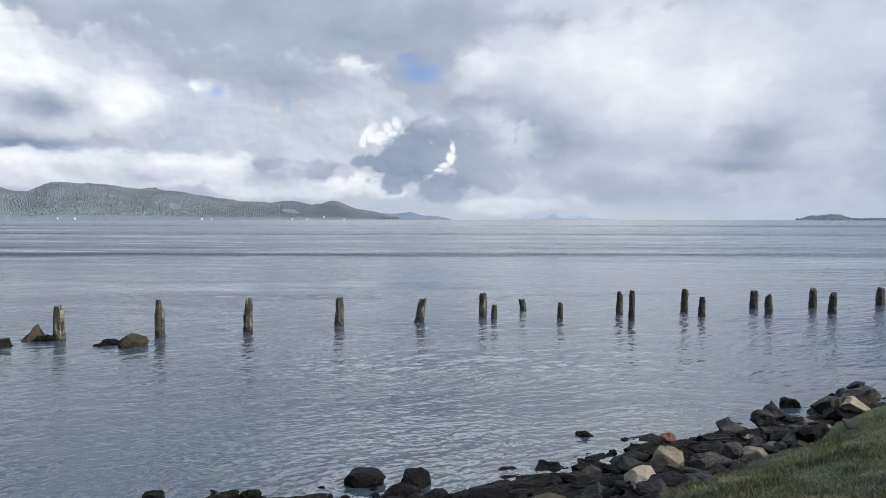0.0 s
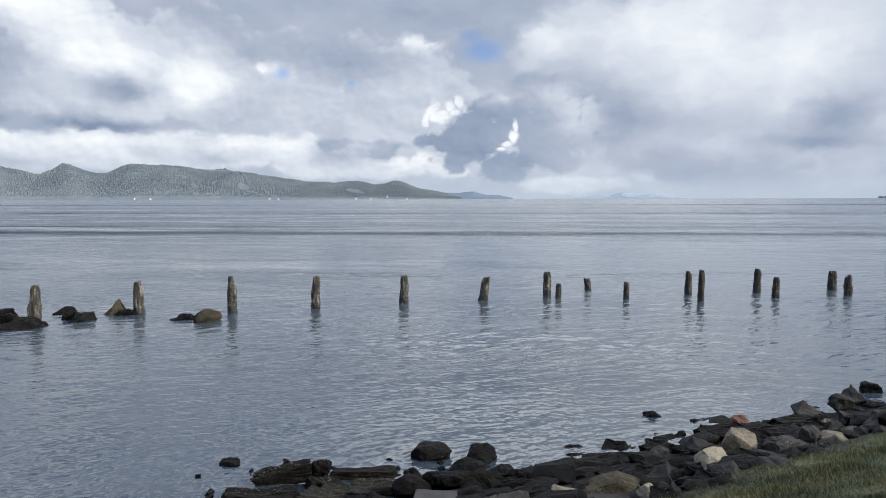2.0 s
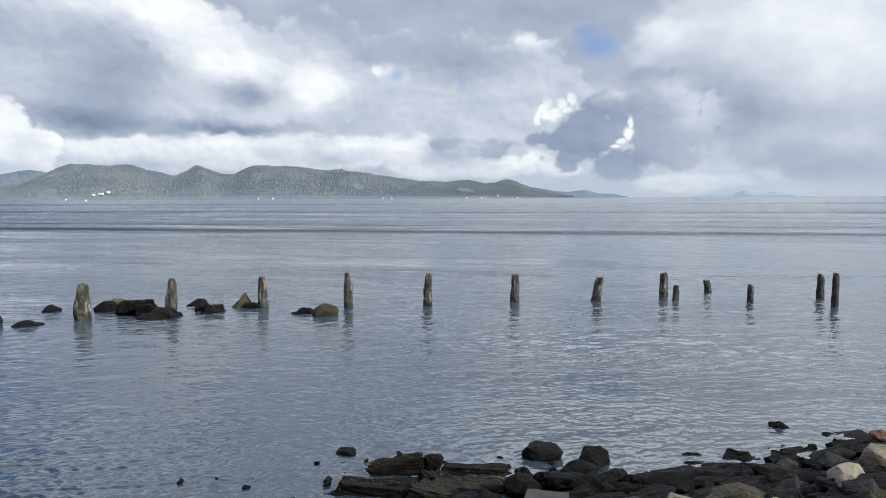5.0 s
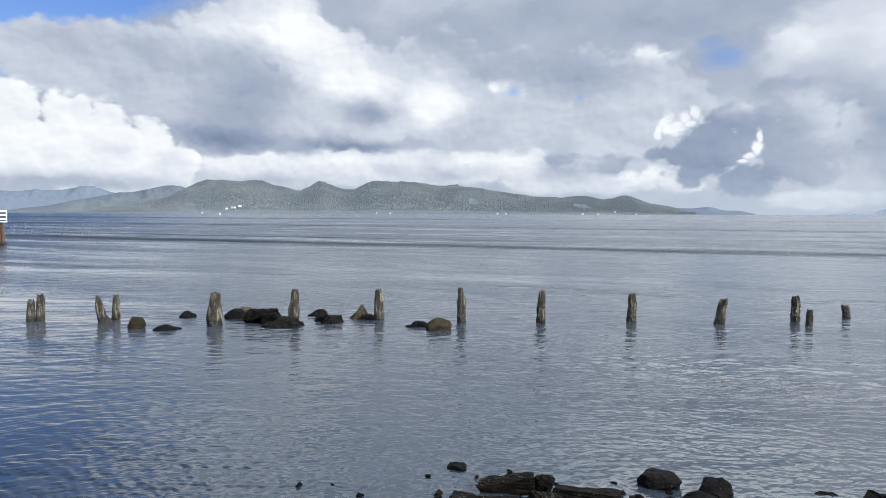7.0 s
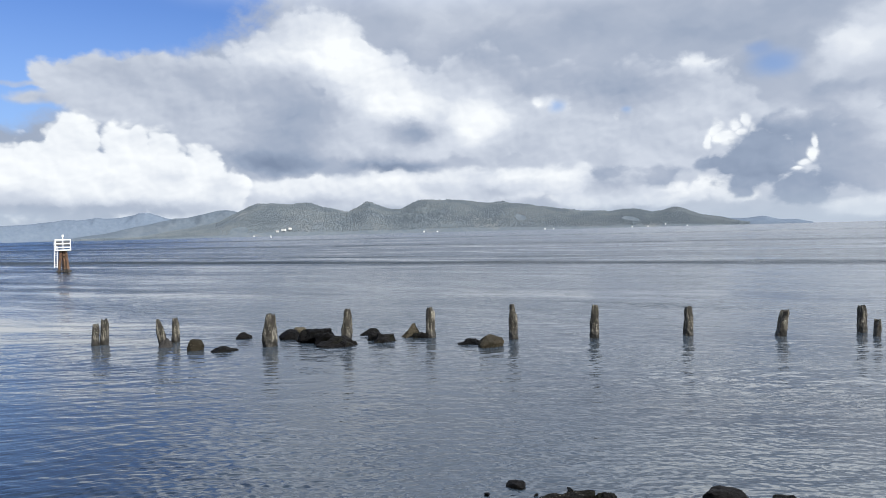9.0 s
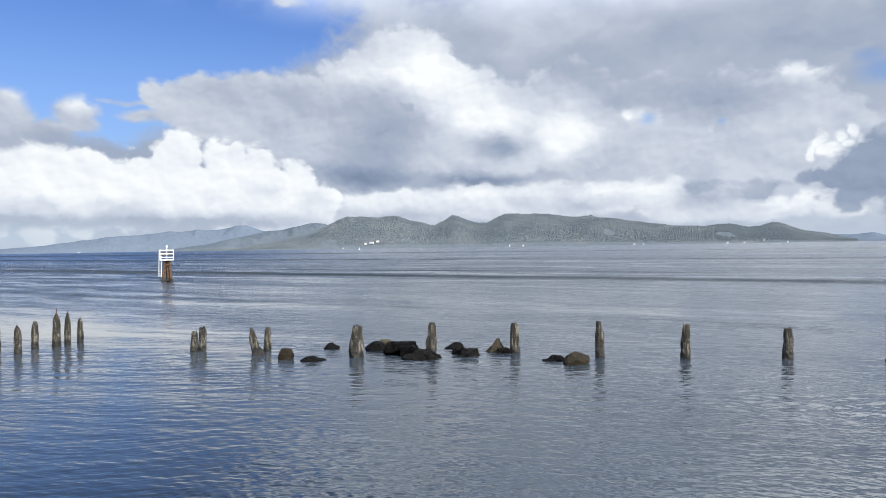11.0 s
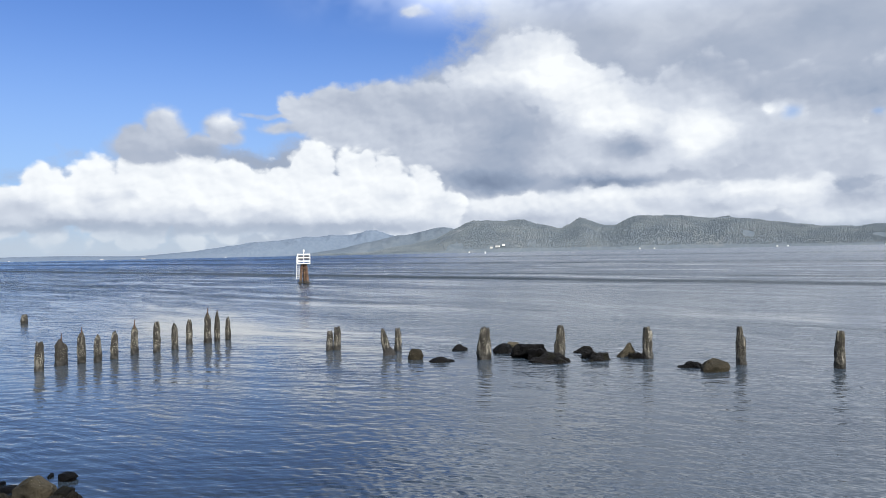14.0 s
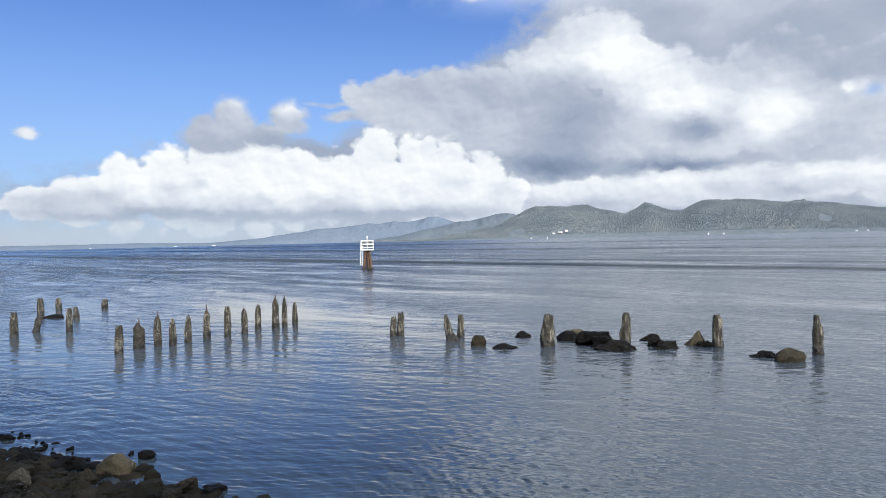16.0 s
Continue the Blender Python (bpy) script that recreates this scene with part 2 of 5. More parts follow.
# bright cracks in the cover, and the dark torn cloud in front of them
sky_colour = cloud_layer(k, sky_colour, [(6.0, 7.3, 0.5, 0.7, 1), (5.3, 6.6, 0.8, 0.5, 1), (4.6, 7.4, 0.5, 0.4, 1), (3.7, 7.7, 0.4, 0.6, 1), (3.3, 6.9, 0.3, 0.6, 0.9),
                         (5.0, 6.1, 0.5, 0.3, 0.9), (6.4, 6.3, 0.3, 0.6, 0.8), (4.1, 6.9, 0.5, 0.3, 0.8), (13.1, 8.5, 0.3, 0.5, 0.62),
                         (19.3, 10.0, 0.5, 0.4, 0.66), (16.8, 9.6, 0.2, 0.4, 0.55), (6.1, 3.2, 1.8, 0.7, 0.8), (3.8, 2.2, 1.4, 0.4, 0.8),
                         (8.3, 2.9, 1.8, 0.7, 0.7)],
                         0.34, 0.94, [], 0.9, 1.5, 0.4)
sky_colour = cloud_layer(k, sky_colour, [(3.5, 4.2, 3.3, 2.1, 1), (5.8, 4.6, 1.8, 1.0, 0.8), (2.1, 5.8, 2.1, 2.0, 1), (1.1, 6.9, 1.4, 1.5, 0.9), (-0.5, 6.2, 2.3, 2.6, 1),
                         (-3.4, 5.7, 3.7, 3.3, 1), (-0.1, 2.5, 2.8, 1.3, 1), (-3.7, 3.7, 2.7, 1.8, 0.9), (10.2, 3.9, 2.9, 1.1, 0.66),
                         (13.5, 4.2, 2.7, 1.0, 0.62), (-2.7, 8.2, 3.4, 2.0, 0.8), (-6.9, 6.1, 3.4, 3.0, 0.7)],
                         0.16, 0.24, [(-5.6, 5.7, 3.0, 3.9, 0.42), (-2.7, 8.6, 3.1, 1.3, 0.26), (12.0, 3.9, 4.5, 1.3, 0.24), (0.4, 8.0, 1.1, 0.7, 0.4),
                         (-0.8, 4.7, 1.8, 1.3, 0.08), (2.4, 3.7, 1.8, 0.6, -0.08), (-4.3, 4.8, 1.8, 1.3, -0.06)],
                         0.9, 0.8, 0.25, 0.4)
sky_colour = cloud_layer(k, sky_colour, [(-0.7, 5.7, 0.2, 0.5, 0.9), (-0.6, 4.9, 0.4, 0.6, 1), (-0.1, 4.3, 0.5, 0.3, 1), (0.4, 3.9, 0.4, 0.2, 0.8)],
                         0.36, 0.95, [], 0.5, 0.8, 0.2)
# pale moist air low over the water
haze = k.m("MAXIMUM", k.span(el, 0.0, 3.0, 0.62, 0.0), k.lobes(flat, [(72, 0.8, 24, 1.6, 0.85)]))
sky_colour = k.mix(haze, sky_colour, (0.55, 0.64, 0.75))
# overhead, mostly unseen: broken cloud, brighter sunward, blue between, added to brighten the water
over = k.noise(k.v("MULTIPLY", way, (2.6, 2.6, 3.4)), 1.0, 5.0, 0.6)
glow = k.span(az, 60.0, -40.0, 2.2, 3.2)
fill_deck = k.v("MULTIPLY", cloud_colour(k, k.span(over, 0.40, 0.66, 0.45, 1.1)), k.xyz(glow, glow, glow))
fill_deck = k.mix(k.span(over, 0.36, 0.45), clear, fill_deck)
sky_colour = k.mix(k.m("MULTIPLY", k.span(el, 16.5, 25.0), k.span(az, 60.0, 42.0)), sky_colour, fill_deck)
back = k.add("ShaderNodeBackground")
k.put(back.inputs[0], sky_colour)
back.inputs[1].default_value = 1.0
k.put(k.add("ShaderNodeOutputWorld").inputs[0], back.outputs[0])

sun = new("sun", bpy.data.lights.new("sun", "SUN"))
sun.data.energy, sun.data.angle, sun.data.color = 4.5, radians(0.8), (1.0, 0.93, 0.82)
a, b = radians(SUN_TURN), radians(SUN_HEIGHT)
sun.matrix_world = look((-math.sin(a) * math.cos(b) * 100, math.cos(a) * math.cos(b) * 100, math.sin(b) * 100), (0, 0, 0))


# ---------- materials ----------
WAVES = (0.050, 0.080, 0.12, 0.13)   # heights of ripples, wavelets, swell and long crests


def material(name):
    mat = bpy.data.materials.new(name)
    mat.use_nodes = True
    k = Tree(mat.node_tree)
    shader = k.add("ShaderNodeBsdfPrincipled")
    k.put(k.add("ShaderNodeOutputMaterial").inputs[0], shader.outputs[0])
    return mat, k, shader.inputs


def place(k):
    return k.add("ShaderNodeNewGeometry").outputs["Position"]


def local(k):
    return k.add("ShaderNodeTexCoord").outputs["Object"]


def chance(k):
    return k.add("ShaderNodeObjectInfo").outputs["Random"]


def height_of(k, vec):
    n = k.add("ShaderNodeSeparateXYZ")
    k.put(n.inputs[0], vec)
    return n.outputs


def water_material():
    mat, k, s = material("river_water")
    p = place(k)
    x, y, z = height_of(k, p)
    far = k.v("LENGTH", p)
    stir = k.v("MULTIPLY", k.v("SUBTRACT", k.noise(p, 0.09, 3, 0.5, out="Color"), (0.5, 0.5, 0.5)), (5, 5, 0))
    swirl = k.v("MULTIPLY", k.v("SUBTRACT", k.noise(p, 0.028, 3, 0.55, out="Color"), (0.5, 0.5, 0.5)), (30, 16, 0))
    q = k.v("ADD", p, stir)
    drawn = k.v("ADD", q, swirl)
    # slicks and ruffled streaks drawn out along the current, fine ones within broad ones
    broad = k.noise(k.v("MULTIPLY", drawn, (0.0045, 0.034, 1)), 1.0, 7.0, 0.70)
    lane = k.noise(k.v("MULTIPLY", drawn, (0.040, 0.21, 1)), 1.0, 5.0, 0.64)
    streak = k.m("MULTIPLY_ADD", broad, 0.55, k.m("MULTIPLY", lane, 0.45))
    ruffle = k.span(streak, 0.40, 0.60, 0.16, 1.55)
    smooth = k.m("MULTIPLY", k.span(streak, 0.53, 0.43), k.span(far, 12.0, 30.0))
    # close to the shore the ripples are more even, far out the chop never rests
    ruffle = k.m("MAXIMUM", ruffle, k.span(far, 12.0, 40.0, 0.62, 0.0))
    ruffle = k.m("MULTIPLY_ADD", k.m("SUBTRACT", 0.85, ruffle), k.span(far, 55.0, 240.0, 0.0, 0.62), ruffle)
    # a slick eddy among the close-set pilings, and calmer water beyond the row
    calm = k.lobes(q, [(-37, 18.5, 12, 3.6, 1.1), (-24, 12, 9, 3, 0.35), (-2, 26, 18, 5, 0.3), (-15, 7, 7, 4.5, 0.4), (-5, 48, 60, 12, 0.5)])
    ruffle = k.m("MULTIPLY", ruffle, k.m("SUBTRACT", 1.0, k.m("MINIMUM", calm, 0.92)))
    # seams where the currents meet
    wobble = k.m("MULTIPLY", k.m("SUBTRACT", k.noise(k.v("MULTIPLY", p, (0.035, 0.05, 0)), 1.0, 4.0, 0.6), 0.5), 12.0)
    torn = k.span(k.noise(k.v("MULTIPLY", p, (0.06, 0.2, 0)), 1.0, 3.0), 0.42, 0.56, 0.15, 1.0)
    for line, wide, strength in ((79.0, 3.2, 4.6), (97.0, 2.2, 1.4), (36.5, 0.9, 1.6), (185.0, 10.0, 1.5), (420.0, 40.0, 1.5)):
        off = k.m("DIVIDE", k.m("ADD", k.m("SUBTRACT", y, line), wobble), wide)
        rise = k.m("POWER", 0.3679, k.m("MULTIPLY", off, off))
        if line != 79.0:
            rise = k.m("MULTIPLY", rise, torn)
        ruffle = k.m("MULTIPLY_ADD", rise, strength, ruffle)

    def waves(at):
        along, across = k.v("DOT_PRODUCT", at, (0.91, 0.42, 0.0)), k.v("DOT_PRODUCT", at, (0.42, -0.91, 0.0))
        small = k.noise(k.xyz(k.m("MULTIPLY", along, 2.6), k.m("MULTIPLY", across, 8.5)), 1.0, 2.0, 0.55)
        middle = k.noise(k.xyz(k.m("MULTIPLY", along, 0.75), k.m("MULTIPLY", across, 3.4), 7.3), 1.0, 2.0, 0.5)
        swell = k.noise(k.v("MULTIPLY", at, (0.10, 0.34, 1)), 1.0, 1.0, 0.5)
        crests = k.noise(k.xyz(k.m("MULTIPLY", along, 0.28), k.m("MULTIPLY", across, 1.6), 3.1), 1.0, 2.0, 0.5)
        h = k.m("MULTIPLY", small, WAVES[0])
        h = k.m("MULTIPLY_ADD", crests, WAVES[3], h)
        h = k.m("MULTIPLY_ADD", middle, WAVES[1], h)
        h = k.m("MULTIPLY", h, ruffle)
        return k.m("MULTIPLY_ADD", swell, WAVES[2], h)

    step = 0.02
    here = waves(q)
    dx = k.m("SUBTRACT", waves(k.v("ADD", q, (step, 0, 0))), here)
    dy = k.m("SUBTRACT", waves(k.v("ADD", q, (0, step, 0))), here)
    lean = k.xyz(k.m("MULTIPLY", dx, -1 / step), k.m("MULTIPLY", dy, -1 / step), 0.0)
    # slopes facing offshore are flattened, standing in for wave backs hidden from the eye
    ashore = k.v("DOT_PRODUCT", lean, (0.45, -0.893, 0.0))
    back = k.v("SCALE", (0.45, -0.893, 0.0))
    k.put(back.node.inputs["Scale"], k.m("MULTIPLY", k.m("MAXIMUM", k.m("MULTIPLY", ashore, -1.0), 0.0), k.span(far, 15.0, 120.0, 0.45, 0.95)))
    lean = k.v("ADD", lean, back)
    # a shoreward tilt is added to ruffled patches and seams to darken their reflection
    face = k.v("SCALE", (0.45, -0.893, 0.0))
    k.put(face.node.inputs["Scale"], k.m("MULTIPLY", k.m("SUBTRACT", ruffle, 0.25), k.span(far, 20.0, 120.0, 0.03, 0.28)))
    fine = k.v("SCALE", lean)
    k.put(fine.node.inputs["Scale"], k.m("MULTIPLY", k.m("MULTIPLY", k.span(far, 30.0, 110.0, 1.0, 2.6), k.span(far, 9.0, 28.0, 0.5, 1.0)), k.span(far, 110.0, 500.0, 1.0, 0.3)))
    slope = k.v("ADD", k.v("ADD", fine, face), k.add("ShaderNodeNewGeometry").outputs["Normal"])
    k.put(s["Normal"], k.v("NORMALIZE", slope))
    # slicks get a paler base colour, standing in for their brighter reflection
    k.put(s["Base Color"], k.mix(smooth, (0.028, 0.040, 0.054), (0.046, 0.058, 0.072)))
    # far out the chop is too small to tell apart
    k.put(s["Roughness"], k.m("MULTIPLY_ADD", k.m("MINIMUM", ruffle, 2.0), k.span(far, 60.0, 500.0, 0.0, 0.12), 0.015))
    s["IOR"].default_value = 1.42
    return mat


def rock_material(name, dark, pale, rough, wet, crust=0.58):
    mat, k, s = material(name)
    p, r = place(k), chance(k)
    big = k.noise(p, 1.6, 4, 0.6)
    grain = k.noise(p, 22.0, 5, 0.65)
    base = k.mix(k.span(k.m("MULTIPLY_ADD", r, 0.5, k.m("MULTIPLY", big, 0.8)), 0.3, 0.9), dark, pale)
    base = k.mix(k.span(grain, 0.35, 0.75, 0.0, 0.45), base, tuple(c * 0.45 for c in dark))
    spots = k.voronoi(p, 26.0)
    patch = k.span(k.noise(p, 2.4, 3, 0.6), crust, crust + 0.14)
    if wet:
        base = k.mix(k.m("MULTIPLY", k.span(spots, 0.12, 0.26, 0.85, 0.0), patch), base, (0.36, 0.34, 0.28))
        base = k.mix(k.m("MULTIPLY", k.span(k.noise(p, 3.1, 3), 0.55, 0.7), 0.5), base, (0.016, 0.017, 0.009))
    else:
        base = k.mix(k.m("MULTIPLY", k.span(spots, 0.1, 0.3, 0.5, 0.0), patch), base, (0.38, 0.37, 0.30))
    k.put(s["Base Color"], base)
    k.put(s["Roughness"], k.span(grain, 0.2, 0.8, rough - 0.12, rough + 0.15))
    s["Specular IOR Level"].default_value = 0.08 if wet else 0.2
    crack = k.voronoi(k.v("ADD", p, k.v("SCALE", k.noise(p, 3.0, 3, out="Color"))), 3.2, "DISTANCE_TO_EDGE")
    h = k.m("MULTIPLY_ADD", k.span(crack, 0.0, 0.05), 0.006, k.m("MULTIPLY", grain, 0.018))
    h = k.m("MULTIPLY_ADD", k.noise(p, 7.0, 6, 0.68), 0.10, h)
    k.put(s["Normal"], k.bump(h, 0.8, 1.0))
    return mat


def wood_material(name, bleached, brown, wet_to):
    mat, k, s = material(name)
    p, r = local(k), chance(k)
    x, y, z = height_of(k, place(k))
    fibre = k.noise(k.v("MULTIPLY", p, (26, 26, 2.2)), 1.0, 5, 0.65)
    blotch = k.noise(k.v("ADD", k.v("MULTIPLY", p, (8, 8, 2.2)), k.xyz(k.m("MULTIPLY", r, 37.0), 0.0, 0.0)), 1.0, 5, 0.65)
    base = k.mix(k.span(blotch, 0.46, 0.60), brown, bleached)
    base = k.mix(k.span(fibre, 0.40, 0.60, 0.95, 0.0), base, (0.018, 0.016, 0.013))
    base = k.mix(k.m("MULTIPLY", k.span(k.noise(p, 11.0, 3), 0.56, 0.68), 0.25), base, (0.10, 0.11, 0.035))
    crust = k.m("MULTIPLY", k.span(k.voronoi(p, 22.0), 0.18, 0.36, 0.95, 0.0), k.span(k.noise(p, 4.0, 3), 0.44, 0.56))
    base = k.mix(k.m("MULTIPLY", crust, k.span(z, 0.25, 0.95, 1.0, 0.0)), base, (0.48, 0.46, 0.39))
    # the tide keeps the foot dark and slimy, with barnacles just above
    tide = k.m("ADD", z, k.m("MULTIPLY", k.m("SUBTRACT", blotch, 0.5), 0.5))
    wet = k.span(tide, wet_to - 0.12, wet_to + 0.10, 1.0, 0.0)
    base = k.mix(k.m("MULTIPLY", wet, 0.92), base, (0.018, 0.017, 0.014))
    k.put(s["Base Color"], base)
    k.put(s["Roughness"], k.span(wet, 0.0, 1.0, 0.85, 0.38))
    h = k.m("MULTIPLY_ADD", fibre, 0.05, k.m("MULTIPLY", k.noise(p, 9.0, 4), 0.05))
    k.put(s["Normal"], k.bump(h, 0.9, 1.0))
    return mat


def plain_material(name, colour, rough=0.6, metal=0.0, spread=0.25, size=6.0):
    mat, k, s = material(name)
    p = local(k)
    n = k.noise(p, size, 5, 0.6)
    k.put(s["Base Color"], k.mix(k.span(n, 0.3, 0.75), tuple(c * (1 - spread) for c in colour), colour))
    k.put(s["Roughness"], k.span(k.noise(p, size * 4, 3), 0.2, 0.8, rough - 0.1, min(1, rough + 0.1)))
    s["Metallic"].default_value = metal
    k.put(s["Normal"], k.bump(n, 0.3, 0.02))
    return mat


def bank_material():
    mat, k, s = material("bank_soil_and_turf")
    p = place(k)
    x, y, z = height_of(k, p)
    n, fine = k.noise(p, 0.9, 5, 0.6), k.noise(p, 14.0, 5, 0.7)
    soil = k.mix(fine, (0.005, 0.005, 0.005), (0.022, 0.020, 0.018))
    turf = k.mix(k.span(fine, 0.3, 0.7), (0.018, 0.030, 0.009), (0.048, 0.066, 0.017))
    turf = k.mix(k.span(n, 0.52, 0.70), turf, (0.15, 0.14, 0.06))
    k.put(s["Base Color"], k.mix(k.span(k.m("MULTIPLY_ADD", n, 0.3, z), 0.80, 0.92), soil, turf))
    s["Roughness"].default_value = 0.95
    k.put(s["Normal"], k.bump(k.m("MULTIPLY_ADD", fine, 0.04, k.m("MULTIPLY", n, 0.06)), 1.0, 1.0))
    return mat


def blade_material():
    mat, k, s = material("grass_blades")
    r = k.add("ShaderNodeNewGeometry").outputs["Random Per Island"]
    p = place(k)
    clump = k.m("ADD", k.span(k.noise(p, 1.3, 3, 0.6), 0.36, 0.64, -0.42, 0.30), k.span(k.noise(p, 6.0, 3, 0.6), 0.35, 0.65, -0.2, 0.2))
    k.put(s["Base Color"], k.ramp(k.m("ADD", r, clump), [(0, (0.010, 0.017, 0.005)), (0.5, (0.034, 0.048, 0.011)), (0.85, (0.085, 0.092, 0.022)), (1, (0.17, 0.14, 0.06))]))
    s["Roughness"].default_value = 0.6
    return mat


def forest_material(name, dark, pale, bare):
    mat, k, s = material(name)
    p = place(k)
    broad = k.noise(p, 0.006, 4, 0.6)
    trees = k.noise(k.v("MULTIPLY", p, (1, 1, 0.45)), 0.05, 4, 0.7)
    base = k.mix(k.span(trees, 0.32, 0.68), dark, pale)
    base = k.mix(k.span(broad, 0.54, 0.66, 0.0, 0.55), base, bare)
    k.put(s["Base Color"], base)
    s["Roughness"].default_value = 1.0
    s["Specular IOR Level"].default_value = 0.0
    k.put(s["Normal"], k.bump(trees, 1.0, 3.0))
    return mat


def tree_material(name, dark, pale):
    mat, k, s = material(name)
    r = k.add("ShaderNodeNewGeometry").outputs["Random Per Island"]
    stand = k.noise(place(k), 0.007, 4, 0.6)
    k.put(s["Base Color"], k.mix(k.m("MULTIPLY_ADD", r, 0.35, k.span(stand, 0.40, 0.64, 0.0, 0.65)), dark, pale))
    s["Roughness"].default_value = 1.0
    s["Specular IOR Level"].default_value = 0.0
    return mat


WATER = water_material()
ROCK_DRY = rock_material("grey_basalt", (0.010, 0.011, 0.013), (0.044, 0.042, 0.040), 0.80, False)
ROCK_PALE = rock_material("tan_basalt", (0.11, 0.10, 0.082), (0.25, 0.22, 0.165), 0.82, False)
ROCK_WET = rock_material("wet_weedy_rock", (0.003, 0.003, 0.0035), (0.009, 0.0085, 0.0085), 0.62, True, 0.62)
ROCK_CRUSTED = rock_material("barnacled_rock", (0.007, 0.0065, 0.006), (0.026, 0.024, 0.020), 0.7, True, 0.50)
ROCK_BROWN = rock_material("brown_rock", (0.022, 0.019, 0.013), (0.088, 0.076, 0.054), 0.75, True, 0.50)
ROCK_MOSSY = rock_material("mossy_rock", (0.007, 0.0065, 0.005), (0.028, 0.025, 0.019), 0.7, True, 0.56)
ROCK_SPECKLED = rock_material("speckled_rock", (0.020, 0.018, 0.014), (0.070, 0.062, 0.046), 0.75, True, 0.34)
ROCK_RED = rock_material("rusty_rock", (0.10, 0.055, 0.040), (0.19, 0.105, 0.072), 0.80, False)
WOOD = wood_material("weathered_piling", (0.26, 0.245, 0.205), (0.030, 0.026, 0.020), 0.28)
WOOD_DARK = wood_material("dark_piling", (0.055, 0.048, 0.038), (0.022, 0.019, 0.016), 0.25)
WOOD_RED = wood_material("red_brown_piling", (0.30, 0.17, 0.10), (0.14, 0.07, 0.04), 0.5)
BANK = bank_material()
BLADES = blade_material()
# grey-blue base colours carry the haze over the ridge and the island
FOREST = forest_material("hazed_forest_hills", (0.104, 0.128, 0.150), (0.140, 0.162, 0.180), (0.190, 0.196, 0.196))
# haze is painted into these base colours, bluer and paler with distance
FOREST_MIDDLE = forest_material("haze_tinted_forest", (0.102, 0.127, 0.154), (0.124, 0.149, 0.176), (0.146, 0.168, 0.188))
FOREST_FAR = forest_material("haze_tinted_hills", (0.122, 0.156, 0.204), (0.142, 0.176, 0.222), (0.152, 0.186, 0.230))
FAINT = forest_material("haze_paled_hills", (0.235, 0.285, 0.345), (0.255, 0.305, 0.365), (0.26, 0.31, 0.37))
# conifers share the ridge's painted haze
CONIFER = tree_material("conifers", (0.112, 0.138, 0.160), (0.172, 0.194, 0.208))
WHITE = plain_material("white_paint", (0.80, 0.80, 0.78), 0.5, 0.0, 0.12, 3.0)
CONCRETE = plain_material("stained_concrete", (0.034, 0.034, 0.034), 0.85, 0.0, 0.5, 7.0)
DARK = plain_material("dark_panel", (0.05, 0.05, 0.055), 0.6)
RUST = plain_material("rusty_iron", (0.10, 0.055, 0.035), 0.85, 0.2)
ROOF = plain_material("grey_roof", (0.20, 0.19, 0.19), 0.9, 0.0, 0.3, 0.5)


# ---------- building helpers ----------
def link(name, bm, mat, parent=None, smooth=False):
    me = bpy.data.meshes.new(name)
    bm.to_mesh(me)
    bm.free()
    return link_mesh(name, me, mat, parent, smooth)


def link_mesh(name, me, mat, parent=None, smooth=False):
    if mat and not me.materials:
        me.materials.append(mat)
    if smooth:
        me.polygons.foreach_set("use_smooth", [True] * len(me.polygons))
    ob = new(name, me)
    ob.parent = parent
    return ob


def part(name, bm, mat, parent, label="", smooth=False):
    return tagged(link(name, bm, mat, parent, smooth), label)


def thing(name, m, label, category, group=""):
    ob = new(name)
    ob.empty_display_size = 0.2
    ob.matrix_world = m
    return tagged(ob, label, category, group)


def box(bm, x, y, z, sx, sy, sz, m=None, bevel=0.0):
    made = bmesh.ops.create_cube(bm, size=1, matrix=(m or Matrix()) @ Matrix.LocRotScale((x, y, z), None, (sx, sy, sz)))
    if bevel:
        edges = list({e for vert in made["verts"] for e in vert.link_edges})
        bmesh.ops.bevel(bm, geom=edges, offset=bevel, segments=1, affect="EDGES")


def rod(bm, p, q, r0, r1=None, n=8):
    p, q = Vector(p), Vector(q)
    turn = (q - p).to_track_quat("Z", "Y").to_matrix().to_4x4()
    bmesh.ops.create_cone(bm, cap_ends=True, segments=n, radius1=r0, radius2=r0 if r1 is None else r1, depth=(q - p).length,
                          matrix=Matrix.Translation((p + q) / 2) @ turn)


# ---------- the shore line, the ground and the water ----------
SHORE = [(-5000, -2300), (-120, -48), (-40, -10), (-18, 1.7), (-14, 3.1), (-11, 4.3), (-7, 6.4), (-3.8, 8.9), (0, 10.4),
         (3, 12.5), (6, 13.7), (10, 16.0), (20, 22), (60, 44), (5000, 2600)]
SHORE_A = np.array(SHORE[:-1], float)
SHORE_B = np.array(SHORE[1:], float)


def inland(x, y):
    """Metres from the water's edge, positive on the land."""
    p = np.stack([np.asarray(x, float), np.asarray(y, float)], -1)[..., None, :]
    d = SHORE_B - SHORE_A
    s = (((p - SHORE_A) * d).sum(-1) / (d * d).sum(-1)).clip(0, 1)
    away = p - SHORE_A - s[..., None] * d
    far = np.sqrt((away**2).sum(-1))
    i = far.argmin(-1)
    pick = np.take_along_axis
    side = d[:, 0] * (p - SHORE_A)[..., 1] - d[:, 1] * (p - SHORE_A)[..., 0]
    sign = -np.sign(pick(side, i[..., None], -1)[..., 0])
    return sign * pick(far, i[..., None], -1)[..., 0]


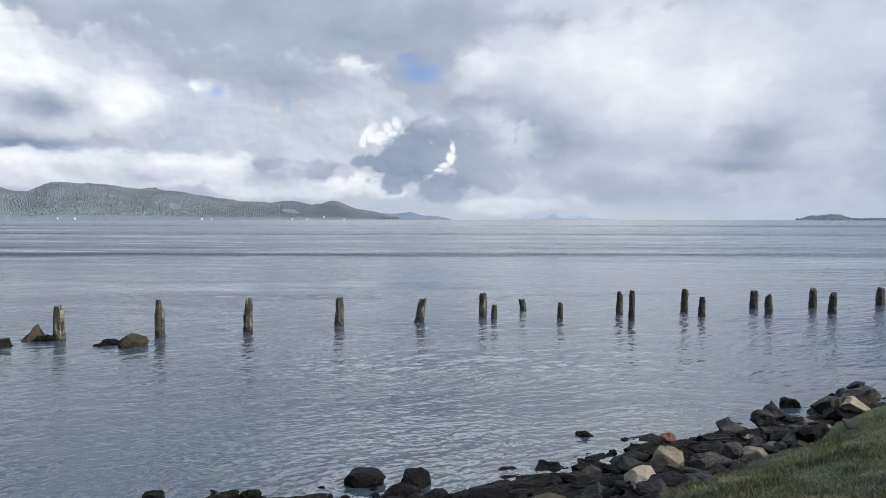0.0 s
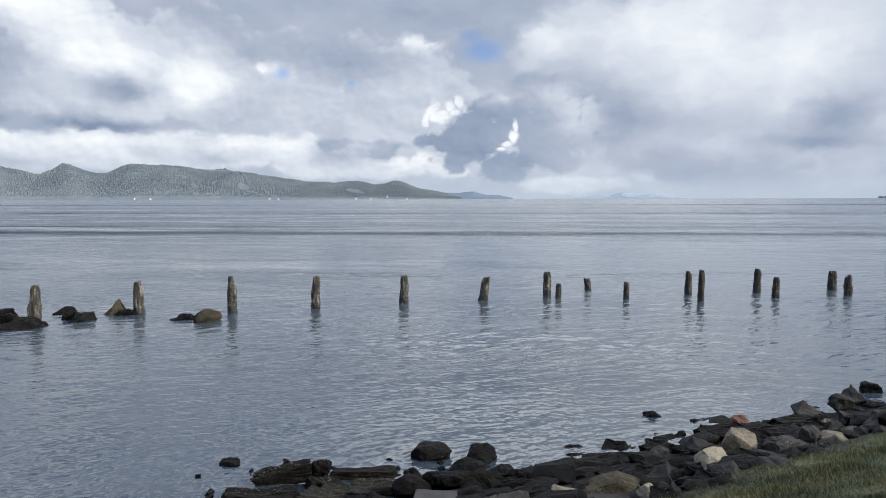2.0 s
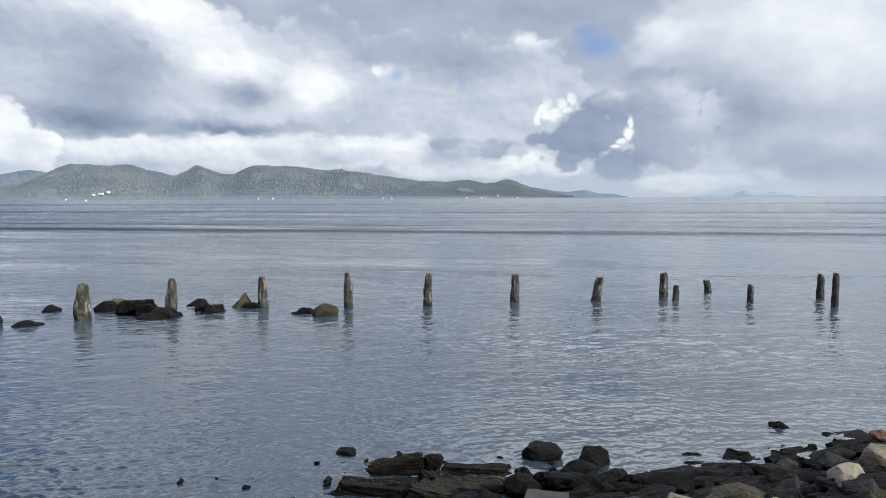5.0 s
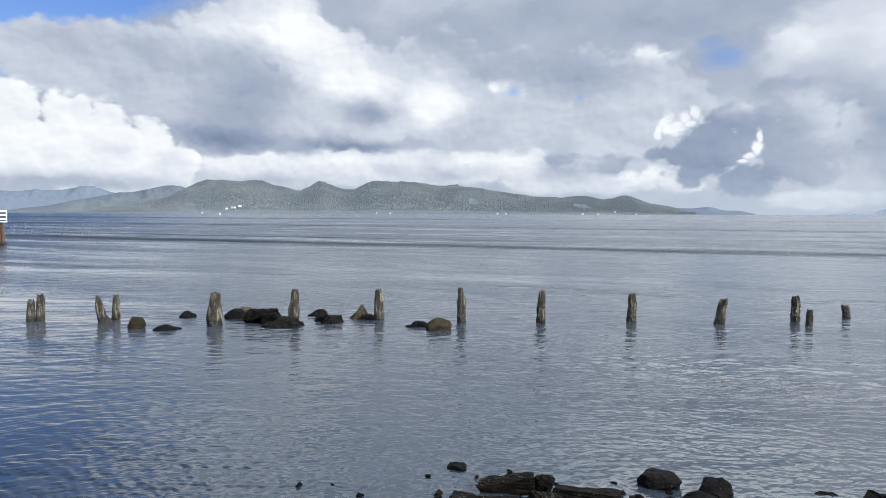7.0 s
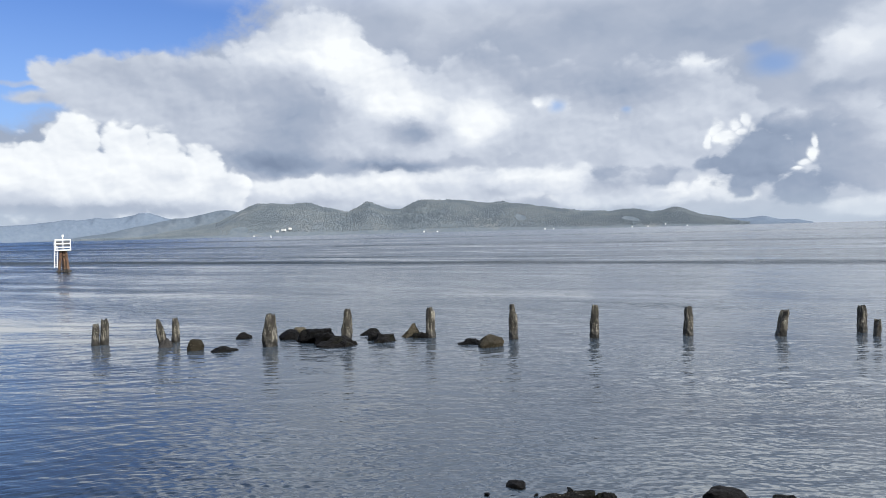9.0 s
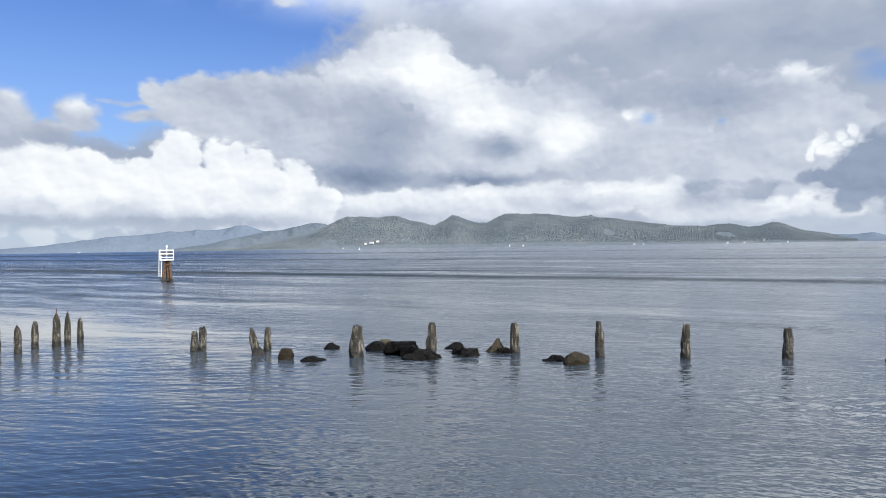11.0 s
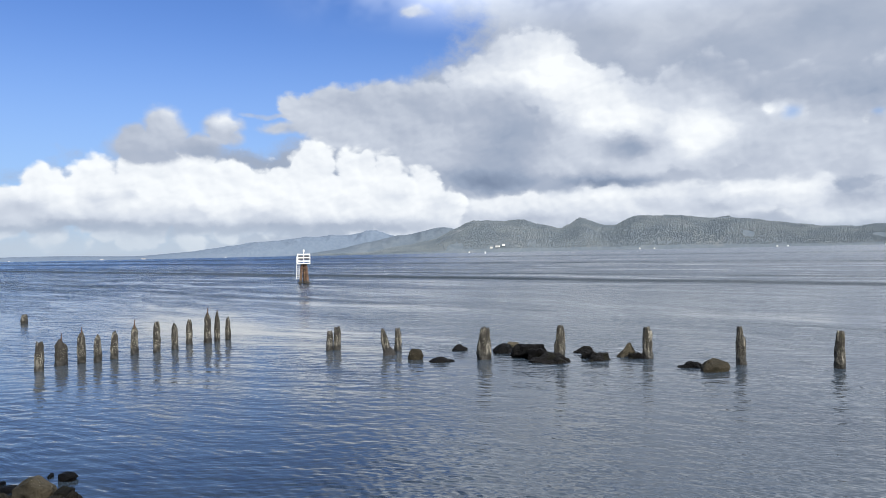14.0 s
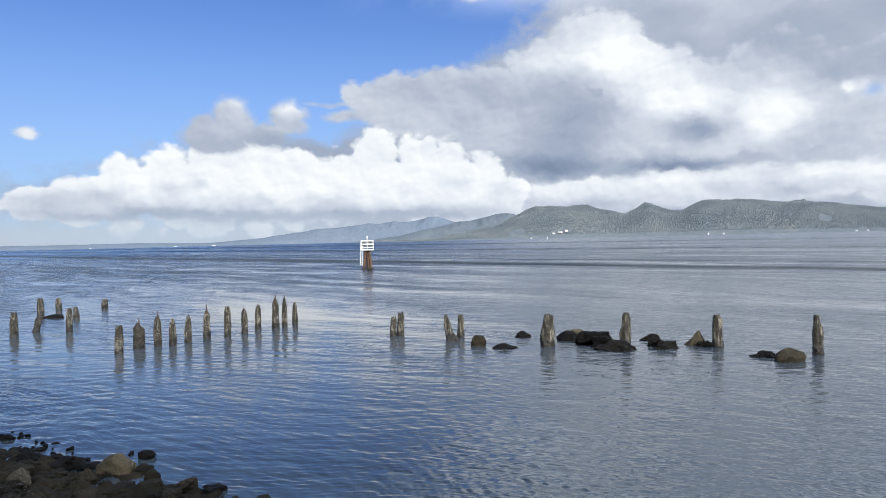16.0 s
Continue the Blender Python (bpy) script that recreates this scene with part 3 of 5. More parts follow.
def land_height(x, y):
    d = inland(x, y)
    hump = 0.6 * np.exp(-((np.asarray(x) - 6.9) ** 2 + (np.asarray(y) - 10.4) ** 2) / 2.2)
    return hump + np.interp(d, [-400, -40, -12, -3, -0.6, 0, 1.5, 3.0, 4.5, 7.0, 9.0, 60], [-9, -5, -2.4, -0.75, -0.28, -0.14, 0.10, 0.55, 1.15, 2.05, 2.35, 2.6])


def shore_point(s, d):
    """A place s metres along the shore from its nearest point ahead, d metres inland."""
    for i in range(len(SHORE) - 1):
        if SHORE[i][0] <= s <= SHORE[i + 1][0]:
            break
    (x0, y0), (x1, y1) = SHORE[i], SHORE[i + 1]
    t = (s - x0) / (x1 - x0)
    n = Vector((y1 - y0, x0 - x1)).normalized()
    return s + n.x * d, y0 + t * (y1 - y0) + n.y * d


def grid_mesh(name, xs, ys, zs):
    nx, ny = len(xs), len(ys)
    gx, gy = np.meshgrid(xs, ys, indexing="ij")
    verts = np.stack([gx, gy, zs(gx, gy)], -1).reshape(-1, 3)
    i = (np.arange(nx - 1)[:, None] * ny + np.arange(ny - 1)).ravel()
    me = bpy.data.meshes.new(name)
    me.from_pydata(verts.tolist(), [], np.stack([i, i + ny, i + ny + 1, i + 1], -1).tolist())
    return me


def steps(lo, hi, fine, reach, n=26):
    far = np.geomspace(1, 1 + reach, n)[1:] - 1
    return np.concatenate([lo - far[::-1], np.arange(lo, hi, fine), hi + far])


def rough(x, y, size, amount):
    return np.array([noise.noise(Vector((px / size, py / size, 0.3))) for px, py in zip(x.ravel(), y.ravel())]).reshape(x.shape) * amount


def bank_z(x, y):
    return land_height(x, y) + rough(x, y, 1.7, 0.10) + rough(x, y, 0.6, 0.03)


ground = link_mesh("ground", grid_mesh("ground", steps(-20, 14, 0.25, 4900), steps(-2, 20, 0.25, 4900), bank_z), BANK, smooth=True)
tagged(ground, "sloping river bank of dark soil rising to rough green turf", "ground", kind="structure")

def lattice(x, y, seed):
    """Smooth noise from 0 to 1 over arrays."""
    def corner(i, j):
        h = np.sin(i * 127.1 + j * 311.7 + seed * 74.7) * 43758.5453
        return h - np.floor(h)

    i, j = np.floor(x), np.floor(y)
    f, g = x - i, y - j
    f, g = f * f * (3 - 2 * f), g * g * (3 - 2 * g)
    return (corner(i, j) * (1 - f) + corner(i + 1, j) * f) * (1 - g) + (corner(i, j + 1) * (1 - f) + corner(i + 1, j + 1) * f) * g


def water_waves(x, y, reach, grain):
    """The height of the water: trains of wavelets running ashore, in ruffled streaks and slicks."""
    rng = np.random.default_rng(8)
    bend_x, bend_y = x + 1.5 * lattice(x * 0.12, y * 0.2, 1), y + 1.6 * lattice(x * 0.10, y * 0.16, 2)
    streak = 0.6 * lattice(bend_x * 0.03, bend_y * 0.20, 3) + 0.4 * lattice(bend_x * 0.10, bend_y * 0.55, 4)
    patch = 0.45 + 1.1 * np.clip((streak - 0.28) / 0.5, 0, 1)
    patch *= 1 - 0.85 * np.exp(-(((x + 37) / 12) ** 2) - ((y - 18.5) / 3.6) ** 2)
    patch *= 1 - 0.5 * np.exp(-(((x + 15) / 7) ** 2) - ((y - 7) / 4.5) ** 2)
    z = np.zeros_like(x)
    for n in range(46):
        length = 0.12 * (24.0 ** (n / 45)) * rng.uniform(0.9, 1.1)
        turn = np.radians(-67 + rng.normal(0, 24))
        wave = 2 * np.pi / length
        fit = np.clip((length / grain - 2.2) / 3.0, 0, 1)
        group = 0.35 + 1.3 * lattice(x / length / 5 + n * 7.1, y / length / 5, n)
        steep = SLOPE * min(1.0, (0.20 / length) ** 1.15)
        z += fit * group * steep / wave * np.sin(wave * (np.cos(turn) * bend_x + np.sin(turn) * bend_y) + rng.uniform(0, 6.28))
    return z * patch


def water_mesh():
    turn = np.radians(np.concatenate([np.arange(-180, -37, 3.0), np.arange(-37, 88, 0.14), np.arange(88, 180.1, 3.0)]))
    turn[-1] = np.pi
    radii = [0.5, 2.0, 4.0, 6.0]
    while radii[-1] < 4900:
        r = radii[-1]
        radii.append(r + min(r * r / 4980, 0.12 * r))
    radii = np.array(radii)
    grain = np.gradient(radii)
    a, r = np.meshgrid(turn[:-1], radii, indexing="ij")
    x, y = -np.sin(a) * r, np.cos(a) * r
    z = water_waves(x, y, r, np.broadcast_to(grain, r.shape))
    nt, nr = x.shape
    i = (np.arange(nt)[:, None] * nr + np.arange(nr - 1)).ravel()
    j = ((np.arange(nt)[:, None] + 1) % nt * nr + np.arange(nr - 1)).ravel()
    quads = np.stack([i, i + 1, j + 1, j], -1)
    me = bpy.data.meshes.new("water")
    me.vertices.add(nt * nr)
    me.vertices.foreach_set("co", np.stack([x, y, z], -1).astype(np.float32).ravel())
    me.loops.add(quads.size)
    me.loops.foreach_set("vertex_index", quads.ravel().astype(np.int32))
    me.polygons.add(len(quads))
    me.polygons.foreach_set("loop_start", np.arange(0, quads.size, 4, dtype=np.int32))
    me.polygons.foreach_set("use_smooth", np.ones(len(quads), dtype=bool))
    me.update(calc_edges=True)
    return me


SLOPE = 0.070
water = link_mesh("water", water_mesh(), WATER)
tagged(water, "wide grey-blue river with wind ripples and smooth slicks", "water", kind="structure")


# ---------- hills across the river ----------
RIDGE = [(6.0, 0.5, 1.6), (8.8, 1.27, 1.7), (11.8, 1.03, 1.7), (14.2, 0.88, 2.0), (17.0, 1.03, 2.2), (19.8, 1.38, 2.2), (22.5, 1.67, 2.0), (25.0, 1.65, 1.7), (27.0, 1.70, 1.6), (29.0, 1.97, 1.5),
         (31.5, 1.46, 1.8), (33.5, 1.83, 1.5), (35.8, 1.35, 1.3), (38.0, 2.18, 1.7), (40.2, 1.65, 1.5), (42.0, 1.77, 1.4), (43.6, 1.05, 1.3), (45.6, 0.72, 1.6), (48.0, 0.42, 1.8)]
RIDGE_MIDDLE = [(42.6, 1.2, 2.0), (44.6, 1.30, 1.8), (46.7, 1.0, 2.0), (49.0, 0.90, 2.0), (51.2, 0.50, 1.6), (53.6, 0.30, 1.6)]
RIDGE_FAR = [(43.0, 1.25, 2.4), (46.0, 1.38, 2.4), (49.8, 1.51, 2.0), (53.0, 1.32, 2.4), (56.3, 1.04, 2.3), (59.4, 0.86, 2.2), (62.2, 0.49, 2.0), (65.0, 0.30, 2.2),
             (69.0, 0.17, 3.0), (73.0, 0.24, 3.0), (77.0, 0.20, 3.0), (81.0, 0.22, 3.0), (85.0, 0.19, 3.0), (89.0, 0.20, 3.0)]
POINT = [(4.8, 0.42, 1.6), (2.6, 0.46, 1.2), (7.0, 0.55, 1.4), (0.6, 0.24, 0.9)]
HAZY = [(-9.2, 0.38, 0.8), (-11.3, 0.30, 1.6), (-7.2, 0.20, 1.4)]
ISLE = [(-28.6, 0.32, 0.75), (-29.5, 0.22, 0.5), (-27.6, 0.20, 0.45), (-32.0, 0.06, 1.8)]


def hills(name, rows, first, last, near, ridge, mat, label, lumps):
    def shape(u, r):
        prof = sum(e * np.exp(-(((u - c) / w) ** 2)) for c, e, w in rows)
        ragged = np.array([noise.noise(Vector((a * 1.1, b * 0.004, 0))) * 0.10 + noise.noise(Vector((a * 2.9, b * 0.010, 5))) * 0.06 for a, b in zip(u.ravel(), r.ravel())]).reshape(u.shape)
        prof = prof + ragged * np.minimum(1, prof) * (0.6 if lumps < 0.15 else 0.25)
        t = ((r - near) / (ridge - near)).clip(0, 2)
        rise = np.where(t < 1, np.sin(t * np.pi / 2) ** 0.8, 1 - 0.25 * (t - 1))
        spur = np.array([noise.fractal(Vector((a * 0.55, b * 0.004, 0.0)), 0.6, 2.0, 4) for a, b in zip(u.ravel(), r.ravel())]).reshape(u.shape)
        fade = np.interp(t, [0, 0.35, 0.85, 1.0, 2.0], [0.3, 0.8, 0.5, 0.06, 0.3])
        return (np.tan(np.radians(prof)) * ridge * rise * (1 + spur * fade * lumps) * np.minimum(1, t * 8) + 4.0 * np.minimum(1, t * 30) - 1.0)

    us, rs = np.arange(first, last, 0.1), np.linspace(near, near + (ridge - near) * 1.6, 26)
    u, r = np.meshgrid(us, rs, indexing="ij")
    z = shape(u, r)
    a = np.radians(u)
    verts = np.stack([-np.sin(a) * r, np.cos(a) * r, z], -1)
    n = len(rs)
    i = (np.arange(len(us) - 1)[:, None] * n + np.arange(n - 1)).ravel()
    me = bpy.data.meshes.new(name)
    me.from_pydata(verts.reshape(-1, 3).tolist(), [], np.stack([i, i + 1, i + n + 1, i + n], -1).tolist())
    ob = link_mesh(name, me, mat, smooth=True)
    tagged(ob, label, "hills", kind="structure")
    return verts, ob


MAIN, hill_ob = hills("hills", RIDGE, 3.6, 54.5, 3300, 3800, FOREST, "long forested ridge across the river, haze painted into its colour", 0.12)
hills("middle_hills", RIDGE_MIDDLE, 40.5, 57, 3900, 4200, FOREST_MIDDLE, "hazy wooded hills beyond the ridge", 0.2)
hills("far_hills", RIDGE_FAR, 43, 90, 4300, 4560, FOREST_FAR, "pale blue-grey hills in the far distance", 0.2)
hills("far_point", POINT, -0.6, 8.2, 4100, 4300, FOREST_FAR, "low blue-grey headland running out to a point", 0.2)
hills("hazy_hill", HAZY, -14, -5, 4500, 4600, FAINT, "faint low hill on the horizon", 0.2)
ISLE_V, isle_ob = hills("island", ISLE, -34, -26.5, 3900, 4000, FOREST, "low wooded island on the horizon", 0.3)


def woods(name, verts, count, low, high, label):
    rng = np.random.default_rng(5)
    i, j = rng.integers(0, verts.shape[0] - 1, count), rng.integers(1, int(verts.shape[1] * 0.72), count)
    f, g = rng.random((count, 1)), rng.random((count, 1))
    p = verts[i, j] * (1 - f) + verts[i + 1, j] * f
    p = p * (1 - g) + (verts[i, j + 1] * (1 - f) + verts[i + 1, j + 1] * f) * g
    keep = p[:, 2] > 3
    p = p[keep]
    thick = np.array([noise.noise(Vector((q[0] / 160, q[1] / 160, 1.7))) for q in p])
    p = p[thick > -0.46]
    h = rng.uniform(low, high, len(p)) * np.where(rng.random(len(p)) < 0.08, 1.5, 1.0)
    r = h * rng.uniform(0.24, 0.42, len(p))
    turn = np.linspace(0, 2 * np.pi, 5, endpoint=False)
    ring = np.stack([np.cos(turn), np.sin(turn)], -1)
    verts_out = np.zeros((len(p), 11, 3))
    verts_out[:, :5, :2] = p[:, None, :2] + ring * r[:, None, None]
    verts_out[:, :5, 2] = p[:, 2:3] - 1
    verts_out[:, 5:10, :2] = p[:, None, :2] + ring * (r * 0.80)[:, None, None]
    verts_out[:, 5:10, 2] = (p[:, 2] + h * 0.55)[:, None]
    verts_out[:, 10, :2] = p[:, :2]
    verts_out[:, 10, 2] = p[:, 2] + h
    base = (np.arange(len(p)) * 11)[:, None]
    c = np.arange(5)
    d = (c + 1) % 5
    side = np.stack([base + c, base + d, base + 5 + d, base + 5 + c], -1).reshape(-1, 4).tolist()
    faces = side + np.stack([base + 5 + c, base + 5 + d, base + 10 + 0 * c], -1).reshape(-1, 3).tolist()
    me = bpy.data.meshes.new(name)
    me.from_pydata(verts_out.reshape(-1, 3).tolist(), [], faces)
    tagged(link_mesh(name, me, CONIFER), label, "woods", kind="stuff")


woods("hill_woods", MAIN, 80000, 3.0, 6.5, "conifers covering the ridge, greyed by painted haze")
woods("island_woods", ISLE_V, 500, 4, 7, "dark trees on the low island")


# ---------- old pilings ----------
def piling(x, y, high, wide, lean=(0.0, 0.0), mat=None, seed=0, spike=0.0, split=0.0, label="", low=None, point=0.0, group="old pilings in the river"):
    rng = random.Random(seed)
    rows, n = 30, 30
    ob = thing("piling", pose(x, y, 0), label, "piling", group)
    bm = bmesh.new()
    groove = [rng.uniform(-0.05, 0.05) for _ in range(n)]
    chip = [rng.uniform(0, 1) ** 2 for j in range(n)]
    low = rng.uniform(0, 360) if low is None else low
    # slabs of the heart have broken off at different heights
    sectors = [(radians(low), rng.uniform(0.7, 1.2), 0.42 * split)] + [(rng.uniform(0, 6.28), rng.uniform(0.25, 0.6), rng.uniform(0.05, 0.24) * (0.3 + split)) for _ in range(2)]
    crack = rng.uniform(0, 6.28)
    waist = rng.uniform(0.35, 0.75)
    rings = []
    for i in range(rows + 1):
        f = i / rows
        ring = []
        for j in range(n):
            a = 2 * math.pi * j / n
            lost = 0.0
            for mid, half, deep in sectors:
                gone = abs((a - mid + math.pi) % (2 * math.pi) - math.pi)
                lost = max(lost, deep / (1 + math.exp(22 * (gone - half))))
            crown = high * (1 - lost) - chip[j] * 0.06 * min(1, high)
            z = -0.9 + f * (crown + 0.9)
            r = wide / 2 * (1.10 - 0.20 * max(0, f - 0.3) + groove[j] * (0.6 + 0.8 * f))
            r *= 1 + 0.22 * noise.noise(Vector((math.cos(a) * 1.3 + seed * 3.1, math.sin(a) * 1.3, z * 2.3))) + 0.15 * noise.noise(Vector((math.cos(a) * 4 + seed, math.sin(a) * 4, z * 7)))
            # a long weathering crack, and bark or sapwood that clings lower down
            gone = abs((a - crack + math.pi) % (2 * math.pi) - math.pi)
            r *= 1 - 0.30 * math.exp(-((gone / 0.16) ** 2)) * min(1, max(0, z) * 3)
            r *= 1 + 0.07 / (1 + math.exp(24 * (z / high - waist - 0.12 * math.sin(2 * a + seed))))
            if f > 0.92:
                r *= 1 - (f - 0.92) * 2.4
            r *= 1 - point * max(0.0, (z / high - 0.78) / 0.22)
            t = max(0.0, z) / max(high, 0.1)
            ring.append(bm.verts.new((math.cos(a) * r + lean[0] * t, math.sin(a) * r + lean[1] * t, z)))
        rings.append(ring)
    for lo, hi in zip(rings, rings[1:]):
        for j in range(n):
            bm.faces.new((lo[j], lo[(j + 1) % n], hi[(j + 1) % n], hi[j]))
    top = sum((v.co for v in rings[-1]), Vector()) / n
    peak = bm.verts.new((top.x - math.cos(radians(low)) * wide * 0.34, top.y - math.sin(radians(low)) * wide * 0.34, high * 0.93))
    for j in range(n):
        bm.faces.new((rings[-1][j], rings[-1][(j + 1) % n], peak))
    part("shaft", bm, mat, ob, smooth=True)
    if spike:
        bm = bmesh.new()
        rod(bm, (lean[0], lean[1], high - 0.25), (lean[0] + 0.01, lean[1], high + spike), 0.035, 0.012, 6)
        part("iron_spike", bm, RUST, ob, "rusty iron drift pin")
    return ob


PALE_POST = "weathered grey timber piling with a ragged top, dark wet foot"
DARK_POST = "dark timber piling standing in the river"
# x, y, height, width: the straight row ahead, from the big stump to the far pair
ROW_NEAR = [(-17.29, 19.45, 1.18, 0.46), (-15.09, 21.10, 1.25, 0.36), (-12.66, 23.05, 1.15, 0.33), (-9.61, 23.74, 1.28, 0.30),
            (-6.89, 24.73, 1.22, 0.29), (-3.89, 26.34, 1.06, 0.30), (-0.92, 27.15, 0.95, 0.32), (1.65, 28.95, 0.98, 0.30), (2.04, 28.05, 0.60, 0.23)]
for i, (x, y, h, w) in enumerate(ROW_NEAR):
    lean = {6: (0.16, 0.0), 4: (0.05, 0)}.get(i, (0.02, 0.01))
    piling(x, y, h, w, lean, WOOD, 10 + i, split=[0.9, 1.1, 0.3, 0.7, 0.5, 1.0, 0.9, 0.6, 0.8][i], label=PALE_POST, low={0: 200, 1: 215, 3: 30}.get(i))
ROW_FAR = [(3.54, 30.87, 0.50, 0.27), (4.72, 28.24, 0.67, 0.21), (7.46, 29.62, 0.98, 0.24), (7.45, 27.64, 1.23, 0.22), (10.47, 30.38, 1.03, 0.28),
           (10.71, 28.96, 0.82, 0.25), (14.01, 31.58, 0.82, 0.32), (13.80, 29.69, 0.86, 0.27), (16.79, 31.82, 0.90, 0.29), (16.63, 29.90, 0.90, 0.30), (20.55, 32.92, 0.85, 0.36)]
for i, (x, y, h, w) in enumerate(ROW_FAR):
    piling(x, y, h, w, (-0.08, 0) if i == 0 else (0.02, 0.0), WOOD_DARK, 40 + i, split=0.25, label=DARK_POST)
PAIRS = [(-23.92, 17.36, 0.84, 0.25), (-23.80, 17.65, 0.98, 0.27), (-21.25, 18.19, 1.00, 0.28), (-21.50, 18.97, 0.96, 0.25)]
for i, (x, y, h, w) in enumerate(PAIRS):
    piling(x, y, h, w, (-0.16, -0.14) if i == 2 else (0.02, 0.02), WOOD, 60 + i, split=0.8, label=PALE_POST)
# the close-set row running back towards the shore, and the stragglers beyond it
ROW_SIDE = [(-28.09, 7.73, 1.08, 0.27), (-29.01, 8.73, 1.00, 0.38), (-29.06, 9.46, 1.22, 0.27), (-28.72, 9.94, 1.09, 0.24), (-29.04, 10.68, 1.16, 0.25),
            (-29.79, 11.77, 1.22, 0.26), (-29.59, 12.62, 1.30, 0.26), (-29.90, 13.54, 1.14, 0.26), (-30.96, 14.71, 1.17, 0.24), (-30.68, 15.46, 1.42, 0.29),
            (-30.94, 16.08, 1.40, 0.22), (-31.17, 16.75, 1.11, 0.23)]
for i, (x, y, h, w) in enumerate(ROW_SIDE):
    piling(x, y, h, w, (0.0, 0.02), WOOD_DARK if i == 1 else WOOD, 80 + i, point=[0.1, 0.5, 0.6, 0.75, 0.65, 0.7, 0.2, 0.6, 0.6, 0.7, 0.6, 0.6][i], spike={1: 0.22, 2: 0.16, 5: 0.2, 9: 0.2, 10: 0.08}.get(i, 0.0), split=0.5,
           label=DARK_POST if i == 1 else PALE_POST, group="close-set row of pilings")
STRAY = [(-37.21, 5.82, 1.15, 0.30), (-38.59, 6.94, 0.72, 0.30), (-48.19, 9.0, 1.06, 0.34), (-51.55, 10.69, 0.78, 0.33), (-37.42, 8.15, 1.13, 0.27),
         (-43.63, 9.89, 0.70, 0.29), (-50.11, 13.10, 0.60, 0.36)]
for i, (x, y, h, w) in enumerate(STRAY):
    piling(x, y, h, w, (0.05, 0.16) if i == 1 else (0.0, 0.0), WOOD_DARK if i == 1 else WOOD, 100 + i, split=0.5, label=DARK_POST if i == 1 else PALE_POST)


# ---------- rocks ----------
def rock_mesh(seed, count=15, flat=1.0, jag=0.10, cuts=2, knobs=0.0):
    rng = random.Random(seed)
    bm = bmesh.new()
    for _ in range(count):
        d = Vector((rng.gauss(0, 1), rng.gauss(0, 1), rng.gauss(0, 1))).normalized() * rng.uniform(0.8, 1.0)
        bm.verts.new((d.x * 0.5, d.y * 0.5, d.z * 0.5 * flat))
    hull = bmesh.ops.convex_hull(bm, input=bm.verts)
    bmesh.ops.delete(bm, geom=list({g for g in hull["geom_interior"] + hull["geom_unused"] if isinstance(g, bmesh.types.BMVert)}), context="VERTS")
    bmesh.ops.dissolve_limit(bm, angle_limit=radians(16), verts=bm.verts, edges=bm.edges)
    bmesh.ops.bevel(bm, geom=list(bm.edges), offset=0.02, segments=1, affect="EDGES")
    bmesh.ops.triangulate(bm, faces=bm.faces)
    bmesh.ops.subdivide_edges(bm, edges=[e for e in bm.edges if e.calc_length() > 0.16], cuts=cuts, use_grid_fill=True)
    bmesh.ops.triangulate(bm, faces=bm.faces)
    for v in bm.verts:
        v.co += v.co.normalized() * jag * (noise.noise(v.co * 3.1 + Vector((seed * 7.3, 0, 0))) * 0.6 + noise.noise(v.co * 8.0 + Vector((0, seed * 3.7, 0))) * 0.35)
    if knobs:
        for v in bm.verts:
            v.co += v.co.normalized() * knobs * noise.fractal(v.co * 5.0 + Vector((seed, 0, 0)), 0.7, 2.0, 4)
    lo = [min(v.co[i] for v in bm.verts) for i in range(3)]
    hi = [max(v.co[i] for v in bm.verts) for i in range(3)]
    for v in bm.verts:
        v.co = Vector(((v.co.x - lo[0]) / (hi[0] - lo[0]) - 0.5, (v.co.y - lo[1]) / (hi[1] - lo[1]) - 0.5, (v.co.z - lo[2]) / (hi[2] - lo[2])))
    me = bpy.data.meshes.new("rock")
    bm.to_mesh(me)
    bm.free()
    return me


ANGULAR = [rock_mesh(i, 11 + i % 4, 0.85, 0.07, 3, 0.045) for i in range(9)]
SLABS = [rock_mesh(30 + i, 14, 0.5, 0.15, 1) for i in range(7)]
CRAGGY = [rock_mesh(50 + i, 18, 0.6, 0.15, 5, 0.06) for i in range(6)]


def round_mesh(seed, taper=0.0, lump=0.38):
    """A worn rock, or with taper a pointed one."""
    bm = bmesh.new()
    bmesh.ops.create_icosphere(bm, subdivisions=3, radius=0.5)
    for v in bm.verts:
        d = v.co.normalized()
        d = Vector(c / max(0.62, max(abs(q) for q in d)) ** 0.3 for c in d) * 0.5
        d *= 1 + lump * noise.noise(v.co * 2.6 + Vector((seed * 5.1, 0, 0))) + lump * 0.45 * noise.noise(v.co * 6.5 + Vector((0, seed * 2.3, 0)))
        shrink = 1 - taper * max(0.0, d.z + 0.5) ** 0.8
        v.co = Vector((d.x * shrink + taper * 0.15 * d.z, d.y * shrink, d.z))
    lo = [min(v.co[i] for v in bm.verts) for i in range(3)]
    hi = [max(v.co[i] for v in bm.verts) for i in range(3)]
    for v in bm.verts:
        v.co = Vector(((v.co.x - lo[0]) / (hi[0] - lo[0]) - 0.5, (v.co.y - lo[1]) / (hi[1] - lo[1]) - 0.5, (v.co.z - lo[2]) / (hi[2] - lo[2])))
    me = bpy.data.meshes.new("round_rock")
    bm.to_mesh(me)
    bm.free()
    return me


